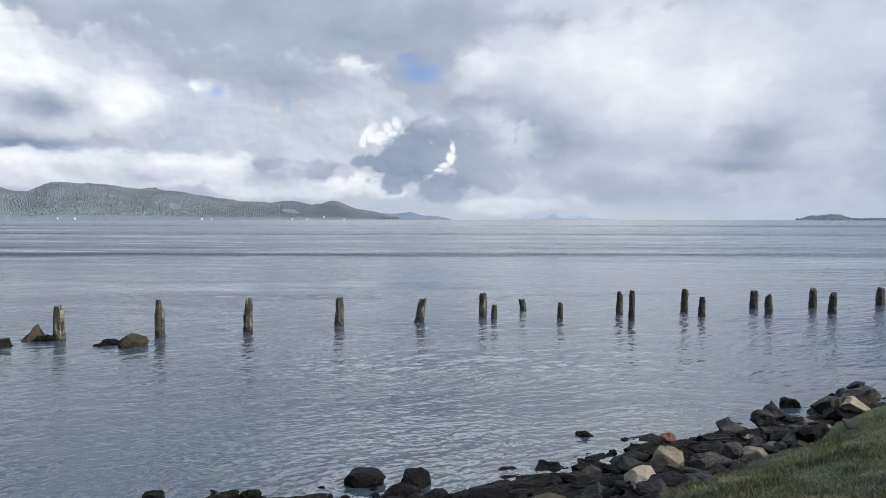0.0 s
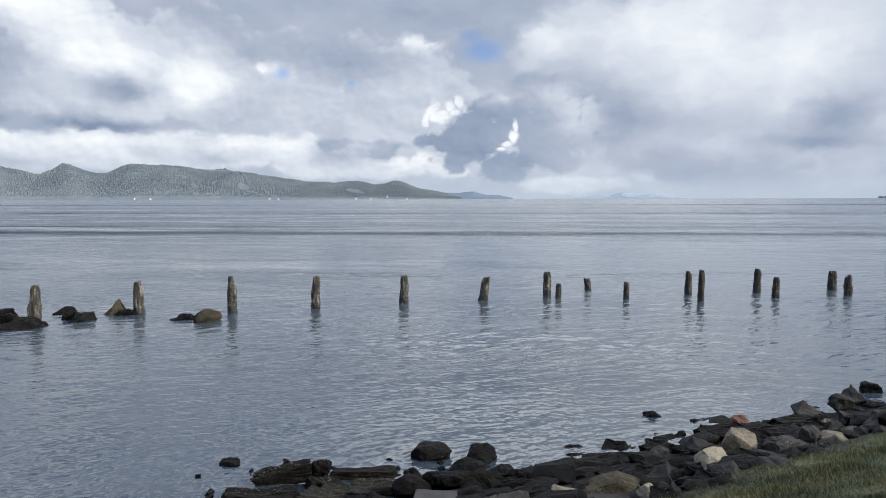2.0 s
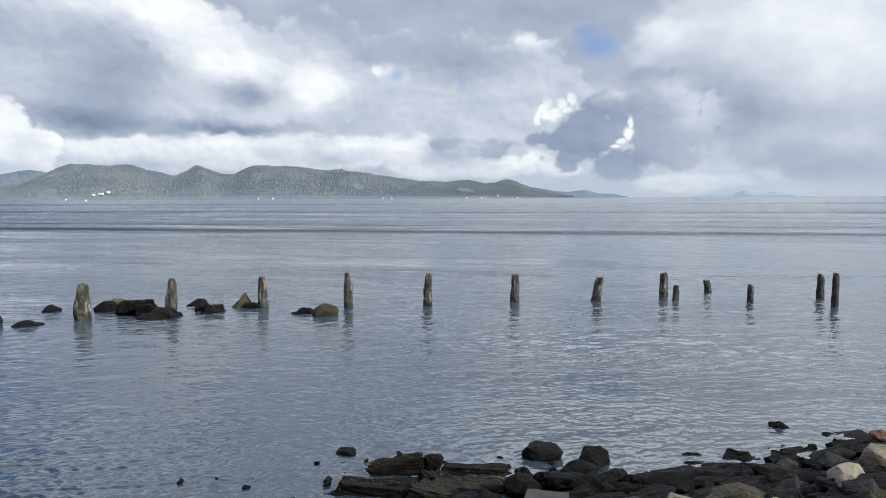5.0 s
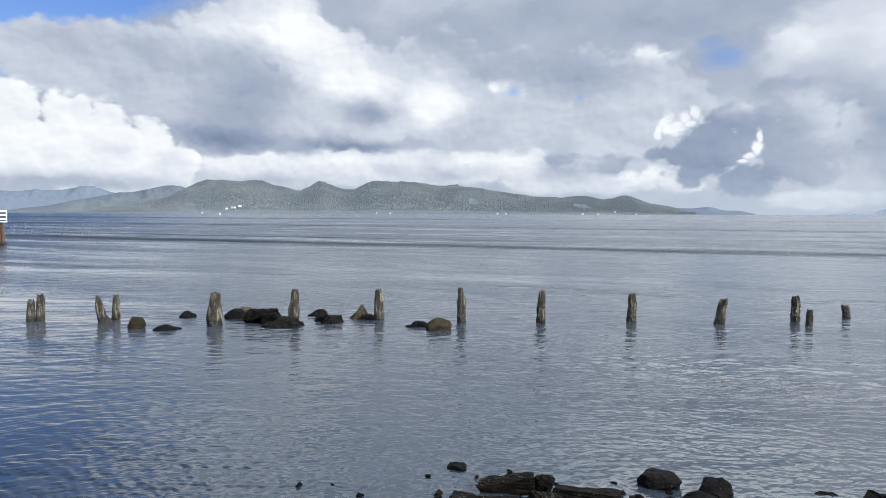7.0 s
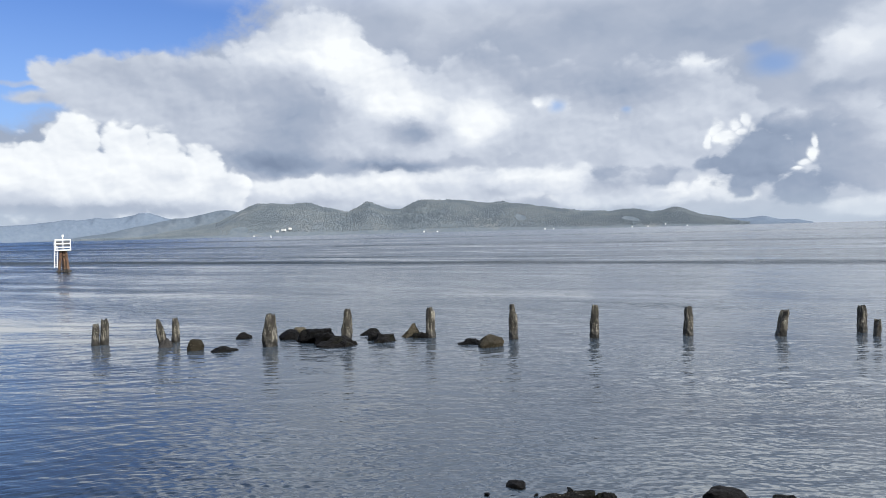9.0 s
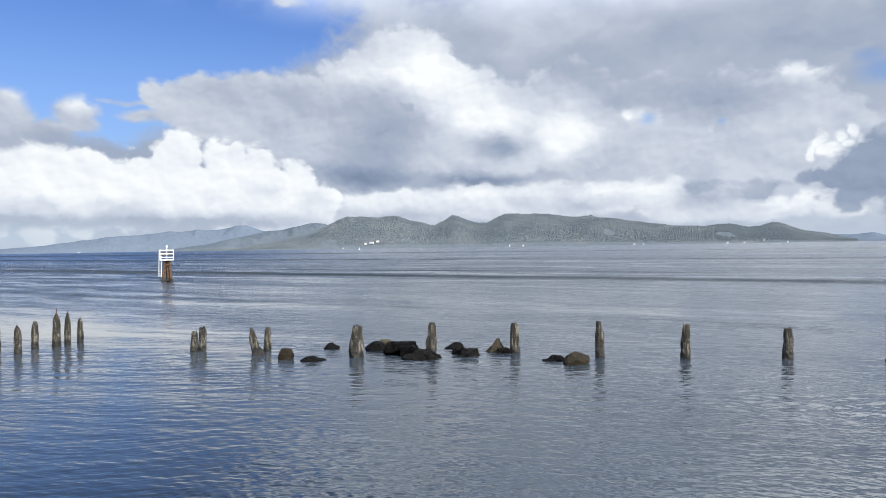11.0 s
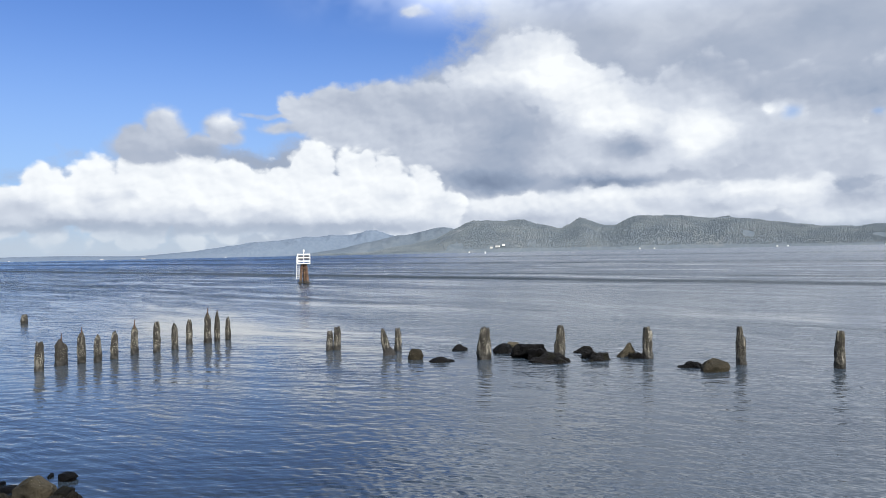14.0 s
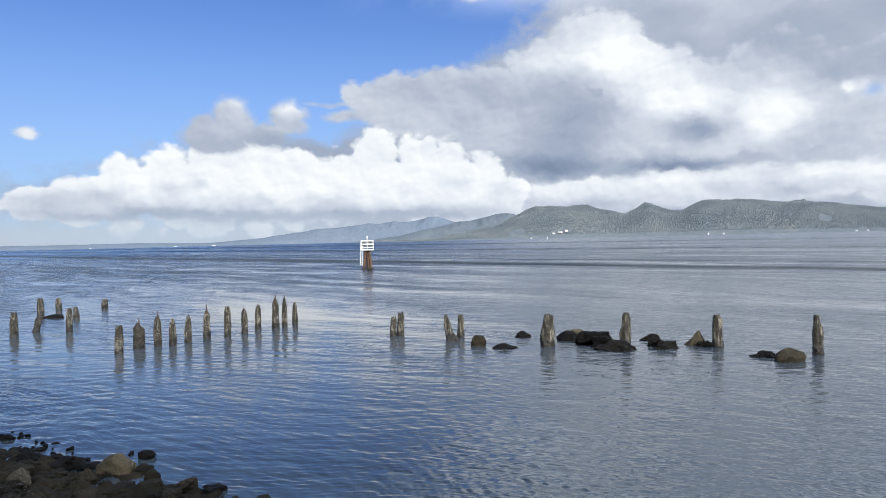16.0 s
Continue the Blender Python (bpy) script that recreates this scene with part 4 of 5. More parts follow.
def slab_mesh(seed):
    """A flat broken slab with square, pitted edges."""
    rng = random.Random(seed)
    bm = bmesh.new()
    bmesh.ops.create_cube(bm, size=1)
    for v in bm.verts:
        v.co.x += rng.uniform(-0.10, 0.10)
        v.co.y += rng.uniform(-0.12, 0.12)
    bmesh.ops.subdivide_edges(bm, edges=bm.edges, cuts=7, use_grid_fill=True)
    bmesh.ops.triangulate(bm, faces=bm.faces)
    for v in bm.verts:
        d = Vector((v.co.x * 4.0, v.co.y * 2.2, v.co.z * 1.2)) + Vector((seed * 7.7, 0, 0))
        push = noise.fractal(d * 2.2, 0.6, 2.0, 5) * 0.20 + noise.noise(d * 0.6) * 0.16
        v.co = Vector((v.co.x * (1 + push * 0.5), v.co.y * (1 + push), v.co.z + push * 0.7 * (1 if v.co.z > 0 else 0.3)))
    lo = [min(v.co[i] for v in bm.verts) for i in range(3)]
    hi = [max(v.co[i] for v in bm.verts) for i in range(3)]
    for v in bm.verts:
        v.co = Vector(((v.co.x - lo[0]) / (hi[0] - lo[0]) - 0.5, (v.co.y - lo[1]) / (hi[1] - lo[1]) - 0.5, (v.co.z - lo[2]) / (hi[2] - lo[2])))
    me = bpy.data.meshes.new("slab")
    bm.to_mesh(me)
    bm.free()
    return me


ROUND = [round_mesh(i) for i in range(8)]
WORN = [rock_mesh(90 + i, 40, 0.95, 0.06, 2, 0.035) for i in range(4)]
LEDGES = [slab_mesh(i) for i in range(5)]
BLOCKS = [rock_mesh(70 + i, 22, 0.9, 0.05, 2, 0.03) for i in range(4)]
PEAKED = [round_mesh(20 + i, 0.78, 0.42) for i in range(2)]
BY_MAT = {}


def rock(name, shapes, seed, x, y, z, sx, sy, sz, turn, mat, label, tilt=0.0, group=""):
    key = (shapes[seed % len(shapes)].name, mat.name)
    if key not in BY_MAT:
        BY_MAT[key] = shapes[seed % len(shapes)].copy()
        BY_MAT[key].materials.append(mat)
    ob = new(name, BY_MAT[key])
    ob.matrix_world = pose(x, y, z, tilt, tilt * 0.6, turn) @ Matrix.Diagonal((sx, sy, sz, 1))
    return tagged(ob, label, "rock", group)


def rock_heap(name, rows, mat, label):
    """Rocks too many to tell apart, in one mesh. rows: shape, place matrix."""
    verts, faces, base = [], [], 0
    for me, m in rows:
        co = np.empty(len(me.vertices) * 3)
        me.vertices.foreach_get("co", co)
        co = np.c_[co.reshape(-1, 3), np.ones(len(me.vertices))] @ np.array(m).T
        verts.append(co[:, :3])
        ids = np.empty(len(me.loops), int)
        me.loops.foreach_get("vertex_index", ids)
        faces.append(ids.reshape(-1, 3) + base)
        base += len(co)
    me = bpy.data.meshes.new(name)
    me.from_pydata(np.concatenate(verts).tolist(), [], np.concatenate(faces).tolist())
    return tagged(link_mesh(name, me, mat), label, "rocks", kind="stuff")


WET_LABEL = "dark wet weed-covered rock at the water's edge"
DRY_LABEL = "angular grey riprap boulder on the bank"
PALE_LABEL = "pale tan angular riprap boulder catching the sun"
# rocks among the pilings: x, y, width, height
SEA_ROCKS = [(-20.95, 17.85, 0.75, 0.34, 3), (-19.27, 17.85, 0.60, 0.40, 1), (-18.1, 18.0, 1.05, 0.20, 4), (-19.6, 20.6, 0.65, 0.24, 4), (-17.7, 21.2, 1.05, 0.36, 4), (-16.35, 20.9, 1.5, 0.50, 0),
             (-14.95, 20.3, 1.5, 0.36, 0), (-15.3, 22.9, 0.9, 0.26, 0), (-13.85, 21.7, 1.2, 0.34, 0), (-13.55, 23.0, 0.95, 0.52, 2), (-12.95, 22.9, 0.8, 0.22, 0), (-9.75, 21.95, 1.05, 0.40, 1),
             (-10.65, 22.2, 1.0, 0.20, 0), (-45.8, 9.1, 1.6, 0.2, 0), (-37.9, 4.5, 1.2, 0.2, 0), (-14.35, 21.8, 0.6, 0.28, 0), (-15.6, 20.6, 1.0, 0.42, 0), (-17.9, 21.9, 0.7, 0.34, 1)]
SEA_LOOKS = ((CRAGGY, ROCK_WET, "black weedy rock among the pilings"), (WORN, ROCK_BROWN, "rounded tan rock standing out of the river beside the pilings"),
             (PEAKED, ROCK_BROWN, "pointed brown rock among the pilings"), (PEAKED, ROCK_DRY, "pale barnacled rock at the foot of a piling"), (WORN, ROCK_WET, "low dark rounded rock in the river"))
for i, (x, y, w, h, kind_of) in enumerate(SEA_ROCKS):
    shapes, mat, label = SEA_LOOKS[kind_of]
    rock("sea_rock", shapes, i + 3, x, y, -0.34, w, w * 0.7, h + 0.34, 40 + 14 * (i % 3), mat, label, group="rocks among the pilings")

# single rocks of the near shore: x, y, base, width, depth, height, turn
SHORE_WET = [(-1.18, 10.52, -0.14, 0.64, 0.46, 0.36, 10, 0), (-0.39, 10.54, -0.14, 0.56, 0.44, 0.38, 80, 0), (-0.59, 9.92, -0.12, 0.58, 0.42, 0.34, 15, 0), (-0.07, 9.90, -0.12, 0.50, 0.40, 0.28, 60, 0),
             (-1.35, 9.64, -0.10, 0.27, 0.24, 0.26, 30, 0), (-4.15, 9.95, -0.10, 0.32, 0.24, 0.19, 0, 0), (-2.65, 9.52, -0.06, 0.32, 0.28, 0.36, 40, 0), (-1.30, 9.12, -0.10, 0.54, 0.46, 0.38, 20, 0),
             (-0.85, 9.36, -0.10, 0.72, 0.42, 0.34, 8, 0), (-0.36, 9.40, -0.10, 0.88, 0.44, 0.36, -4, 0), (-1.62, 9.95, -0.08, 0.10, 0.08, 0.14, 30, 0), (-0.98, 10.02, -0.08, 0.14, 0.12, 0.13, 0, 0),
             (2.62, 12.85, -0.1, 0.34, 0.2, 0.2, 0, 0), (7.4, 14.9, -0.1, 0.5, 0.4, 0.3, 30, 0), (0.25, 9.62, -0.08, 0.6, 0.4, 0.30, 25, 0), (-1.02, 10.25, -0.10, 0.12, 0.1, 0.14, 0, 0)]
for i, (x, y, z, w, d, h, r, crusted) in enumerate(SHORE_WET):
    rock("shore_rock", WORN if i in (0, 1, 2, 3, 7) else ROUND if i in (4, 5, 10, 11, 12, 15) else CRAGGY, i, x, y, z, w, d, h, r, ROCK_WET, WET_LABEL, group="wet rocks along the shore")
# broken barnacled slabs in the shallows: x, y, base, length, depth, thickness, turn, tilt, roll
REEF = [(-3.13, 9.40, 0.04, 0.86, 0.30, 0.20, 12, 8, -12), (-3.24, 8.66, 0.02, 1.12, 0.34, 0.17, 4, 5, 2), (-2.34, 9.12, 0.0, 0.66, 0.24, 0.13, -28, 10, 12), (-1.83, 9.16, -0.02, 0.66, 0.32, 0.17, 4, 6, -4),
        (-2.28, 8.72, 0.0, 1.05, 0.44, 0.18, 2, 4, 3), (-2.62, 9.22, -0.06, 0.40, 0.26, 0.20, 40, 0, 12), (-2.05, 9.58, 0.07, 1.06, 0.22, 0.085, 3, 2, -1)]
for i, (x, y, z, w, d, h, r, tilt, roll) in enumerate(REEF):
    ob = rock("reef_slab", LEDGES, i, x, y, z - 0.06, w, d, h + 0.06, r, ROCK_CRUSTED, "broken dark slab crusted with barnacles in the shallows", group="broken slabs in the shallows")
    ob.matrix_world = pose(x, y, z - 0.06, tilt, roll, r) @ Matrix.Diagonal((w, d, h + 0.06, 1))
BOULDERS = [(3.30, 10.16, 0.28, 0.58, 0.50, 0.52, 15, 1), (2.90, 10.62, 0.08, 0.80, 0.52, 0.38, 20, 0), (2.72, 9.34, 0.32, 0.88, 0.56, 0.44, 60, 1), (3.90, 10.10, 0.26, 0.80, 0.60, 0.54, 35, 0),
            (3.30, 9.10, 0.40, 0.80, 0.50, 0.40, 100, 0), (4.50, 10.00, 0.42, 0.66, 0.50, 0.44, 120, 1), (4.92, 10.28, 0.52, 0.42, 0.36, 0.26, 30, 1), (4.22, 10.22, 0.38, 0.54, 0.45, 0.52, 70, 0),
            (5.30, 12.95, -0.05, 0.62, 0.5, 0.50, 35, 0), (6.68, 14.05, -0.1, 0.66, 0.5, 0.58, 70, 0), (5.28, 10.12, 0.60, 0.70, 0.55, 0.44, 10, 0), (6.55, 10.95, 0.88, 0.54, 0.45, 0.44, 140, 0),
            (8.9, 15.4, 0.0, 0.5, 0.4, 0.42, 20, 0), (9.6, 16.2, 0.0, 0.5, 0.4, 0.36, 75, 0), (5.95, 9.95, 0.95, 0.5, 0.4, 0.28, 120, 0), (3.98, 12.30, -0.05, 0.42, 0.38, 0.36, 20, 2),
            (5.62, 10.7, 0.6, 0.82, 0.5, 0.38, 30, 0), (2.25, 10.65, 0.02, 0.44, 0.36, 0.30, 10, 0), (2.22, 9.80, 0.10, 0.44, 0.36, 0.22, 30, 0), (8.45, 14.85, -0.05, 0.64, 0.5, 0.48, 50, 0),
            (7.7, 14.3, -0.05, 0.5, 0.4, 0.34, 90, 0), (6.1, 13.3, 0.1, 0.45, 0.4, 0.40, 10, 0), (6.4, 11.6, 0.75, 0.62, 0.5, 0.45, 70, 0), (7.3, 12.2, 0.7, 0.7, 0.6, 0.55, 15, 0),
            (1.40, 8.78, 0.18, 1.02, 0.60, 0.44, 6, 3), (0.70, 8.58, 0.22, 0.50, 0.36, 0.26, 20, 1), (1.74, 8.54, 0.32, 0.40, 0.34, 0.22, 70, 1), (2.05, 9.20, 0.20, 0.50, 0.44, 0.42, 40, 0)]
for i, (x, y, z, w, d, h, r, tone_of) in enumerate(BOULDERS):
    rock("boulder", (ANGULAR, BLOCKS, ROUND, WORN)[tone_of], i * 2 + 1, x, y, z - 0.12, w, d, h * 0.78 + 0.1, r, (ROCK_DRY, ROCK_PALE, ROCK_RED, ROCK_BROWN)[tone_of],
         (DRY_LABEL, PALE_LABEL, "rust-red rounded rock among the riprap", "broad worn brown boulder at the foot of the bank")[tone_of], group="riprap boulders")

rng = random.Random(11)
heap = []
# long flat ledges, one behind the other along the water's edge
for i in range(130):
    s, d = rng.uniform(-0.6, 9.0), rng.uniform(-0.5, 1.9)
    x, y = shore_point(s, d)
    w = rng.uniform(0.32, 0.95)
    rock("shore_rock", LEDGES + CRAGGY, i, x, y, float(land_height(x, y)) - 0.05, w, w * rng.uniform(0.24, 0.42), rng.uniform(0.12, 0.24), 24 + rng.uniform(-14, 14), ROCK_WET,
         "long flat black ledge of wet rock", rng.uniform(-5, 5), "wet rocks along the shore")
for i in range(1500):
    s, d = rng.uniform(-5.5, 20), rng.uniform(-0.45, 3.1)
    x, y = shore_point(s, d)
    w = rng.uniform(0.18, 0.68) * (1.1 if d > 1 else 0.9)
    turn, tilt = 28 + rng.uniform(-25, 25), rng.uniform(-10, 10)
    sy, sz, z = w * rng.uniform(0.45, 0.8), w * rng.uniform(0.22, 0.45), float(land_height(x, y)) - 0.07
    if i < 90:
        rock("shore_rock", SLABS, i, x, y, z, w, sy, sz, turn, ROCK_WET, WET_LABEL, tilt, "wet rocks along the shore")
    else:
        heap.append((SLABS[i % 7], pose(x, y, z, tilt, tilt * 0.6, turn) @ Matrix.Diagonal((w, sy, sz, 1))))
for i in range(150):
    s, d = rng.uniform(-5.5, 20), rng.uniform(1.7, 3.0)
    x, y = shore_point(s, d)
    w = rng.uniform(0.24, 0.56)
    pale = rng.random() < 0.12
    rock("boulder", ANGULAR, i, x, y, float(land_height(x, y)) - 0.20, w, w * rng.uniform(0.6, 0.95), w * rng.uniform(0.55, 0.85), rng.uniform(0, 360), ROCK_PALE if pale else ROCK_DRY,
         PALE_LABEL if pale else DRY_LABEL, rng.uniform(-14, 14), "riprap boulders")
# the rounded cobbly shore further along
rock("boulder", WORN, 1, -13.43, 3.50, -0.1, 0.66, 0.46, 0.44, 55, ROCK_BROWN, "brown mossy boulder at the edge of the water", 8, group="riprap boulders")
rock("boulder", BLOCKS, 3, -13.20, 1.98, 0.0, 0.42, 0.36, 0.46, 20, ROCK_SPECKLED, "upright brown block crusted with pale barnacles", group="riprap boulders")
rock("boulder", WORN, 2, -14.38, 2.12, -0.05, 0.66, 0.46, 0.32, 45, ROCK_MOSSY, "broad brown boulder among wet shore rocks", group="riprap boulders")
EDGE = [(-13.92, 4.18, 0.36, 0.22, 0), (-17.35, 2.45, 0.34, 0.20, 0), (-13.06, 3.85, 0.34, 0.24, 0), (-12.52, 3.82, 0.30, 0.28, 2), (-11.53, 4.04, 0.42, 0.32, 2), (-11.24, 4.36, 0.50, 0.20, 0), (-11.34, 3.72, 0.44, 0.26, 2),
        (-13.13, 2.95, 0.44, 0.34, 2), (-15.05, 2.45, 0.60, 0.34, 0), (-14.29, 2.92, 0.62, 0.32, 0), (-14.05, 3.20, 0.46, 0.18, 0), (-16.05, 2.55, 0.30, 0.18, 0), (-15.99, 2.80, 0.28, 0.14, 0), (-16.36, 2.40, 0.28, 0.14, 0),
        (-15.16, 2.92, 0.27, 0.16, 0), (-16.29, 3.14, 0.24, 0.10, 0)]
for i, (x, y, w, h, look_of) in enumerate(EDGE):
    rock("shore_rock", WORN + CRAGGY, i, x, y, -0.08, w, w * 0.75, h, 40 + 20 * i, (ROCK_WET, ROCK_BROWN, ROCK_MOSSY)[look_of], (WET_LABEL, "rounded brown rock at the water's edge", "mossy dark rock at the water's edge")[look_of],
         group="wet rocks along the shore")
cobbles = []
for i in range(1700):
    s, d = rng.uniform(-19, -8.5), rng.uniform(-0.12, 3.4)
    x, y = shore_point(s, d)
    w = rng.uniform(0.16, 0.5)
    wet = d < 1.6 or rng.random() < 0.97
    sy, sz, z, turn, tilt = w * rng.uniform(0.6, 0.95), w * rng.uniform(0.42, 0.72), float(land_height(x, y)) - 0.07, rng.uniform(0, 360), rng.uniform(-14, 14)
    if not wet:
        rock("boulder", ROUND, i, x, y, z, w, sy, sz, turn, ROCK_BROWN, "rounded brown boulder among wet shore rocks", tilt, "riprap boulders")
    elif i < 110:
        rock("shore_rock", WORN if i % 3 else ANGULAR, i, x, y, z, w, sy, sz, turn, ROCK_MOSSY, WET_LABEL, tilt, "wet rocks along the shore")
    else:
        cobbles.append((WORN[i % 4] if i % 3 else ANGULAR[i % 9], pose(x, y, z, tilt, tilt * 0.6, turn) @ Matrix.Diagonal((w, sy, sz, 1))))
for i in range(44):
    s, d = rng.choice((rng.uniform(-5.5, 1), rng.uniform(-19, -14), rng.uniform(-19, -14))), rng.uniform(-1.0, 0.1)
    x, y = shore_point(s, d)
    w = rng.uniform(0.06, 0.2)
    heap.append((SLABS[i % 7], pose(x, y, -0.03, 0, 0, rng.uniform(0, 360)) @ Matrix.Diagonal((w, w * 0.6, w * 0.35 + 0.03, 1))))
rock_heap("shore_cobbles", cobbles, ROCK_MOSSY, "dark mossy cobbles heaped along the river edge")
rock_heap("shore_rubble", heap, ROCK_WET, "black wet rubble heaped along the water's edge")


# ---------- long grey slab lying among the shore rocks ----------
bm = bmesh.new()
box(bm, 0, 0, 0.06, 1.66, 0.30, 0.12, bevel=0.015)
bmesh.ops.subdivide_edges(bm, edges=[e for e in bm.edges if e.calc_length() > 0.3], cuts=14, use_grid_fill=True)
for v in bm.verts:
    v.co += Vector((noise.noise(v.co * 3) * 0.03, noise.noise(v.co * 4 + Vector((5, 0, 0))) * 0.02, noise.noise(v.co * 5 + Vector((0, 9, 0))) * 0.012))
slab = link("concrete_slab", bm, CONCRETE)
slab.matrix_world = pose(-0.38, 8.74, 0.05, 3, 1, 3)
tagged(slab, "long flat grey concrete slab wedged among wet rocks", "slab")


# ---------- channel beacon ----------
def beacon(x, y, turn):
    ob = thing("channel_beacon", pose(x, y, 0, 0, 0, turn), "white railed platform on rust-brown timber piles with a ladder", "beacon")
    for i, (fx, fy) in enumerate(((-0.62, -0.45), (0.62, -0.45), (0.0, 0.7), (0.15, -0.1))):
        bm = bmesh.new()
        rod(bm, (fx, fy, -1.2), (fx * 0.42, fy * 0.42, 2.75), 0.20, 0.16, 10)
        part("pile", bm, WOOD_RED, ob)
    for x0, y0, z, sx, sy in ((0, -0.52, 0.25, 1.7, 0.16), (0.55, 0.16, 0.25, 0.16, 1.2), (0, -0.34, 2.2, 1.0, 0.16), (0.36, 0.12, 2.2, 0.16, 0.76)):
        bm = bmesh.new()
        box(bm, x0, y0, z, sx, sy, 0.22, bevel=0.02)
        part("cross_timber", bm, WOOD_RED, ob)
    bm = bmesh.new()
    box(bm, 0, 0, 2.82, 1.75, 1.6, 0.14, bevel=0.02)
    part("platform", bm, WHITE, ob)
    for sx, sy in ((-0.82, -0.75), (0.82, -0.75), (-0.82, 0.75), (0.82, 0.75), (0, -0.75)):
        bm = bmesh.new()
        box(bm, sx, sy, 3.5, 0.10, 0.10, 1.3, bevel=0.01)
        part("rail_post", bm, WHITE, ob)
    for z in (3.15, 3.62, 4.08):
        for x0, y0, sx, sy in ((0, -0.75, 1.74, 0.07), (0, 0.75, 1.74, 0.07), (-0.82, 0, 0.07, 1.43), (0.82, 0, 0.07, 1.43)):
            bm = bmesh.new()
            box(bm, x0, y0, z, sx, sy, 0.15, bevel=0.01)
            part("rail", bm, WHITE, ob)
    for sx in (-0.41, 0.41):
        bm = bmesh.new()
        box(bm, sx, -0.70, 3.62, 0.62, 0.04, 0.5)
        part("board", bm, DARK, ob, "dark board behind the rail")
    bm = bmesh.new()
    rod(bm, (0, 0, 2.89), (0, 0, 4.45), 0.05, 0.05)
    mast = part("lantern_post", bm, WHITE, ob)
    bm = bmesh.new()
    rod(bm, (0, 0, 4.45), (0, 0, 4.72), 0.13, 0.10)
    part("lantern", bm, WHITE, mast, "small white lantern")
    bm = bmesh.new()
    rod(bm, (-1.0, -0.62, 0.7), (-0.92, -0.62, 3.9), 0.035)
    ladder = part("ladder_rail", bm, WHITE, ob)
    bm = bmesh.new()
    rod(bm, (-0.68, -0.62, 0.7), (-0.60, -0.62, 3.9), 0.035)
    part("ladder_rail", bm, WHITE, ob)
    for i in range(11):
        bm = bmesh.new()
        rod(bm, (-1.0, -0.62, 0.85 + i * 0.27), (-0.62, -0.62, 0.85 + i * 0.27), 0.025, None, 6)
        part("rung", bm, WHITE, ladder)
    return ob


beacon(-80.9, 55.3, 55)


# ---------- small buildings on the far shore ----------
def house(u, r, z, long, deep, high, turn):
    a = radians(u)
    ob = thing("far_house", pose(-math.sin(a) * r, math.cos(a) * r, z, 0, 0, u + turn), "small white house on the far shore", "house", "houses on the far shore")
    bm = bmesh.new()
    box(bm, 0, 0, high / 2 - 2, long, deep, high + 4)
    part("wall", bm, WHITE, ob)
    bm = bmesh.new()
    h, w, e = high, long / 2 + 0.5, deep / 2 + 0.5
    v = [bm.verts.new(p) for p in ((-w, -e, h), (w, -e, h), (w, e, h), (-w, e, h), (-w, 0, h + deep * 0.3), (w, 0, h + deep * 0.3))]
    for f in ((0, 1, 5, 4), (2, 3, 4, 5), (0, 4, 3), (1, 2, 5), (3, 2, 1, 0)):
        bm.faces.new([v[i] for i in f])
    part("roof", bm, ROOF, ob)


HOUSES = [(39.9, 3335, 27, 26, 10, 7), (39.4, 3338, 33, 18, 9, 7), (40.4, 3330, 22, 14, 9, 6), (42.2, 3296, 2, 9, 7, 5), (27.6, 3296, 2, 14, 8, 6), (28.7, 3296, 2, 7, 6, 10),
          (18.9, 3296, 2, 14, 8, 5), (18.2, 3296, 2, 10, 7, 5), (12.1, 3296, 2, 16, 8, 5), (10.9, 3296, 2, 10, 7, 5), (9.6, 3330, 12, 8, 7, 5), (8.0, 3296, 2, 8, 7, 5)]
for i, (u, r, z, a, b, h) in enumerate(HOUSES):
    house(u, r, z, a * (0.75 if i < 3 else 0.45), b, h * 0.6, (i * 37) % 60 - 30)
for u, a in ((70.2, 34), (67.4, 44), (61.5, 18), (76, 16)):
    house(u, 4290, 0, a * 0.5, 10, 3, 0)


# ---------- a small white buoy far out ----------
a = radians(40.9)
buoy = thing("buoy", pose(-math.sin(a) * 1500, math.cos(a) * 1500, 0), "small white buoy far out on the river", "buoy")
bm = bmesh.new()
rod(bm, (0, 0, -0.5), (0, 0, 1.6), 1.6, 1.2, 12)
part("float", bm, WHITE, buoy)
bm = bmesh.new()
rod(bm, (0, 0, 1.6), (0, 0, 5.5), 0.6, 0.25, 8)
part("mast", bm, WHITE, buoy)


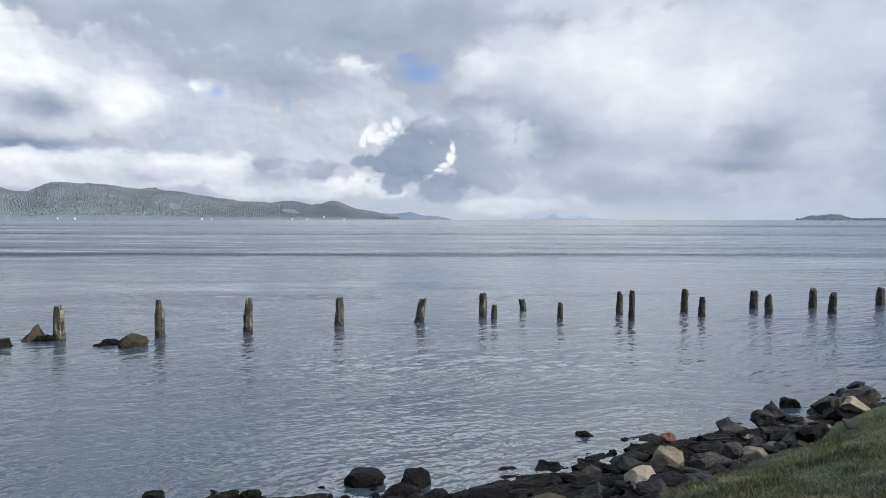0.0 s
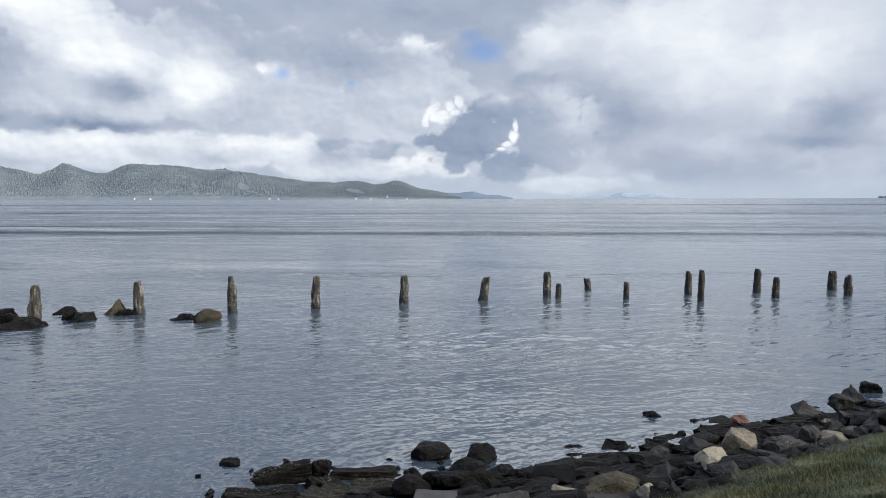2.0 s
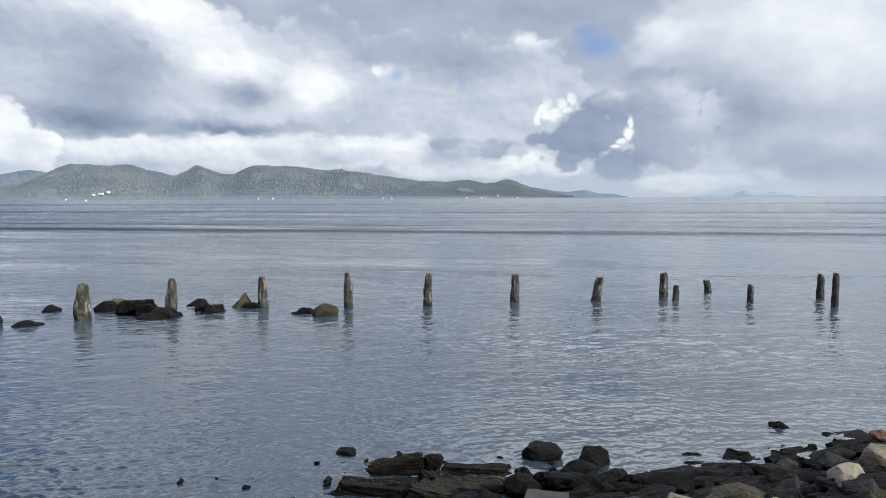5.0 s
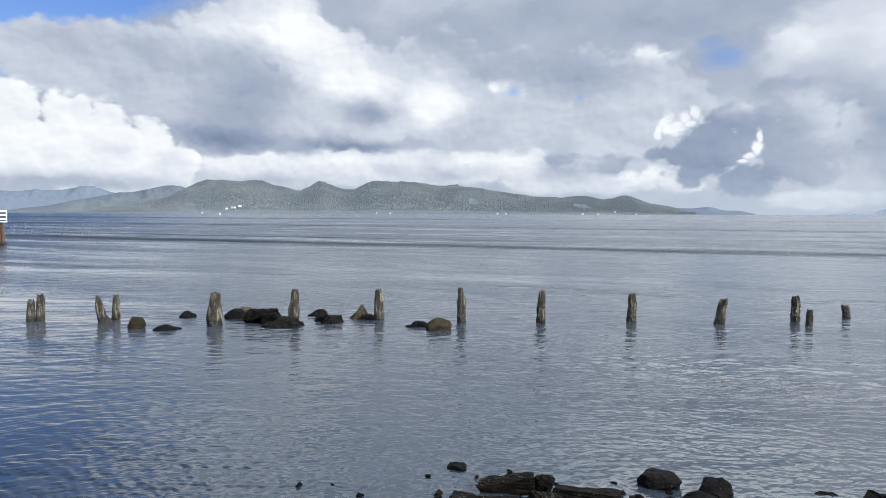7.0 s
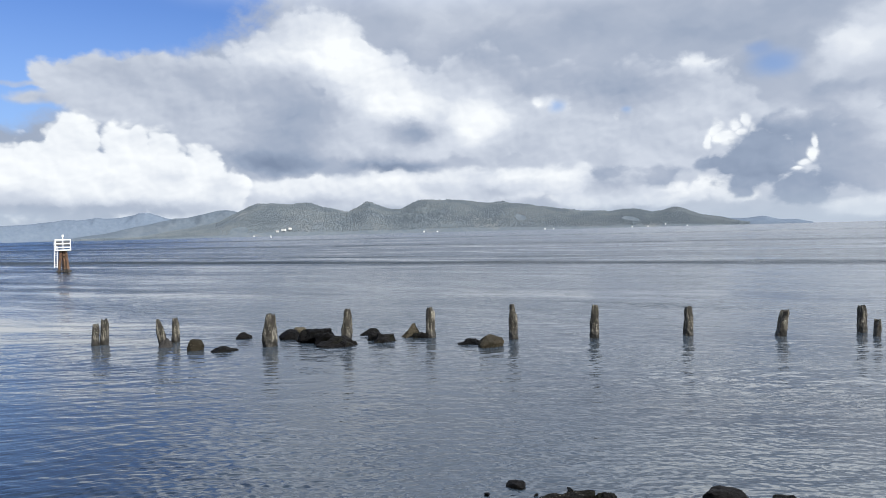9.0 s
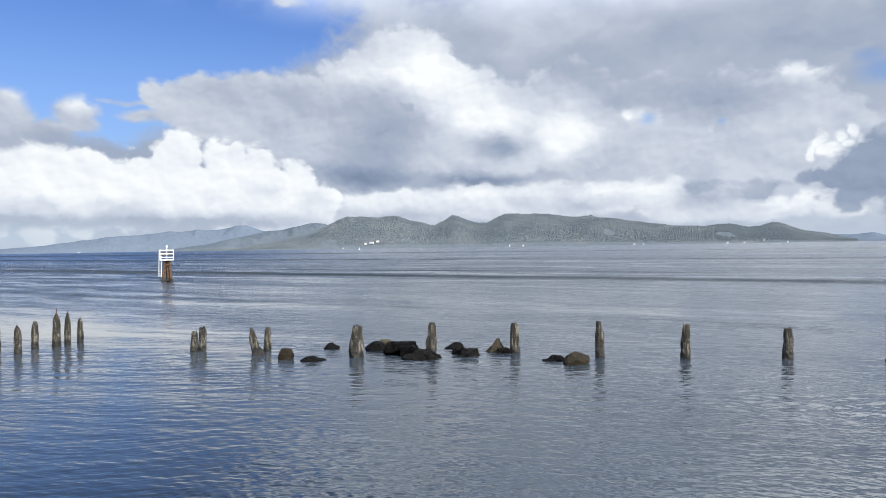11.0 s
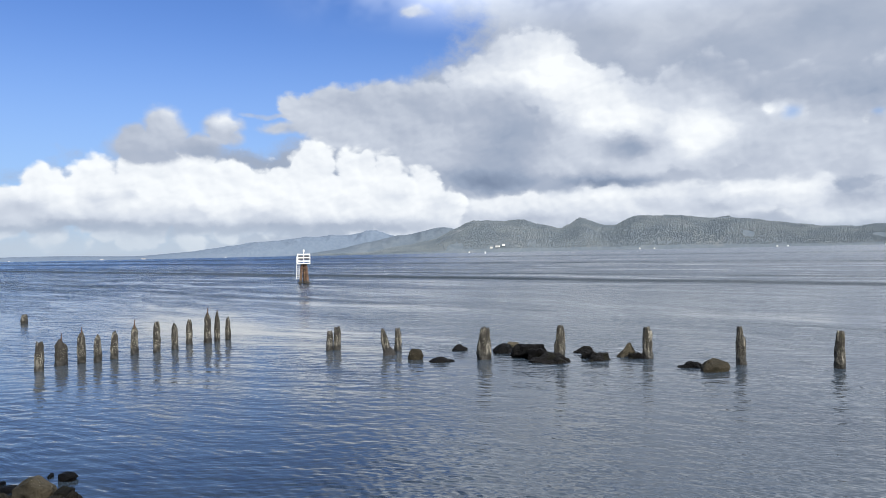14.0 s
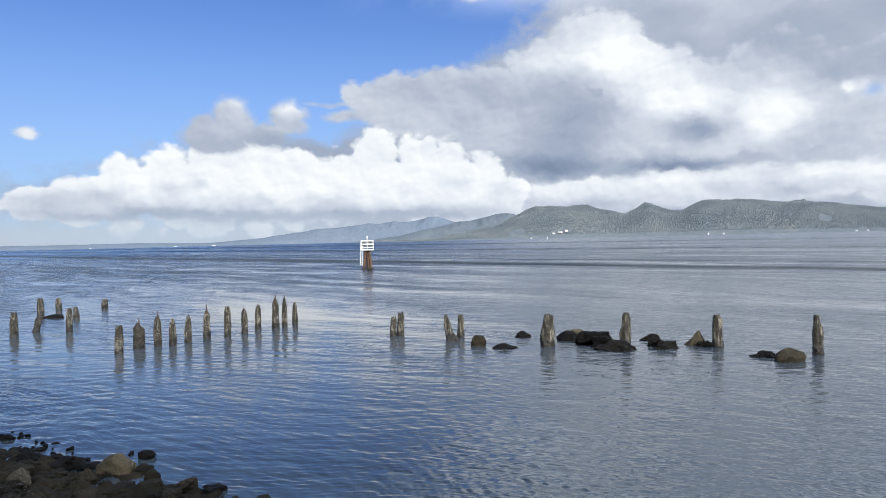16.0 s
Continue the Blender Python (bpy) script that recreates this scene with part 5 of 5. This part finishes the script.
# ---------- unseen trees, added behind the walker to shade the bank -----------
def shade_tree():
    ob = thing("tree", pose(0, 0, 0), "unseen leafy tree added behind the walker to shade the bank", "tree", "trees along the bank")
    rng = random.Random(4)
    bm = bmesh.new()
    rod(bm, (0, 0, -0.3), (0.15, 0.05, 4.2), 0.26, 0.16, 10)
    tips = []
    for i in range(11):
        a, z = i * 2.4, 2.6 + i * 0.45
        tip = Vector((math.cos(a) * rng.uniform(1.6, 2.6), math.sin(a) * rng.uniform(1.6, 2.6), z + rng.uniform(1.4, 2.6)))
        rod(bm, (0.1, 0.03, min(z, 4.1)), tip, 0.09, 0.03, 6)
        tips.append(tip)
    part("trunk", bm, RUST, ob)
    verts, faces = [], []
    for tip in tips:
        for _ in range(130):
            p = tip + Vector((rng.gauss(0, 0.75), rng.gauss(0, 0.75), rng.gauss(0, 0.6)))
            d = Vector((rng.gauss(0, 1), rng.gauss(0, 1), rng.gauss(0, 1))).normalized()
            e = d.orthogonal() * rng.uniform(0.10, 0.18)
            f = d.cross(e).normalized() * rng.uniform(0.06, 0.10)
            o = len(verts)
            verts += [p - e, p + f, p + e, p - f]
            faces.append((o, o + 1, o + 2, o + 3))
    me = bpy.data.meshes.new("crown")
    me.from_pydata(verts, [], faces)
    link_mesh("crown", me, BLADES, ob)
    return ob


first = shade_tree()
first.matrix_world = pose(17.5, -1.0, 2.3)
for x, y, turn, size in ((23.0, -2.0, 80, 1.2), (14.5, 11.8, 20, 1.0), (8.8, 0.2, 140, 1.0), (6.0, -3.8, 200, 1.15), (2.0, -5.6, 250, 1.2), (-1.8, -6.4, 300, 1.2), (-5.0, -4.6, 30, 1.2)):
    copy_thing(first, pose(x, y, 2.3, 0, 0, turn) @ Matrix.Scale(size, 4))


# ---------- turf ----------
def turf(name, count):
    rng = np.random.default_rng(3)
    x, y = rng.uniform(1.2, 12, count), rng.uniform(3.5, 13, count)
    z, d = land_height(x, y), inland(x, y)
    ok = (d > np.interp(x, [4.5, 5.8], [3.02, 3.5]) + rng.normal(0, 0.10, count)) & (d < 8.5)
    x, y = x[ok], y[ok]
    z = bank_z(x, y)
    n = len(x)
    h, a, w = rng.uniform(0.012, 0.042, n) * (0.6 + 1.6 * np.clip(lattice(x * 2.2, y * 2.2, 9) - 0.2, 0, 1)), rng.uniform(0, 6.283, n), rng.uniform(0.003, 0.007, n)
    lx, ly = rng.normal(0, 0.03, n), rng.normal(0, 0.03, n)
    v = np.zeros((n, 3, 3))
    v[:, 0], v[:, 1] = np.stack([x - np.cos(a) * w, y - np.sin(a) * w, z - 0.02], -1), np.stack([x + np.cos(a) * w, y + np.sin(a) * w, z - 0.02], -1)
    v[:, 2] = np.stack([x + lx, y + ly, z + h], -1)
    me = bpy.data.meshes.new(name)
    me.from_pydata(v.reshape(-1, 3).tolist(), [], np.arange(n * 3).reshape(-1, 3).tolist())
    tagged(link_mesh(name, me, BLADES), "rough green grass along the top of the bank", "grass", kind="stuff")


turf("grass", 420000)
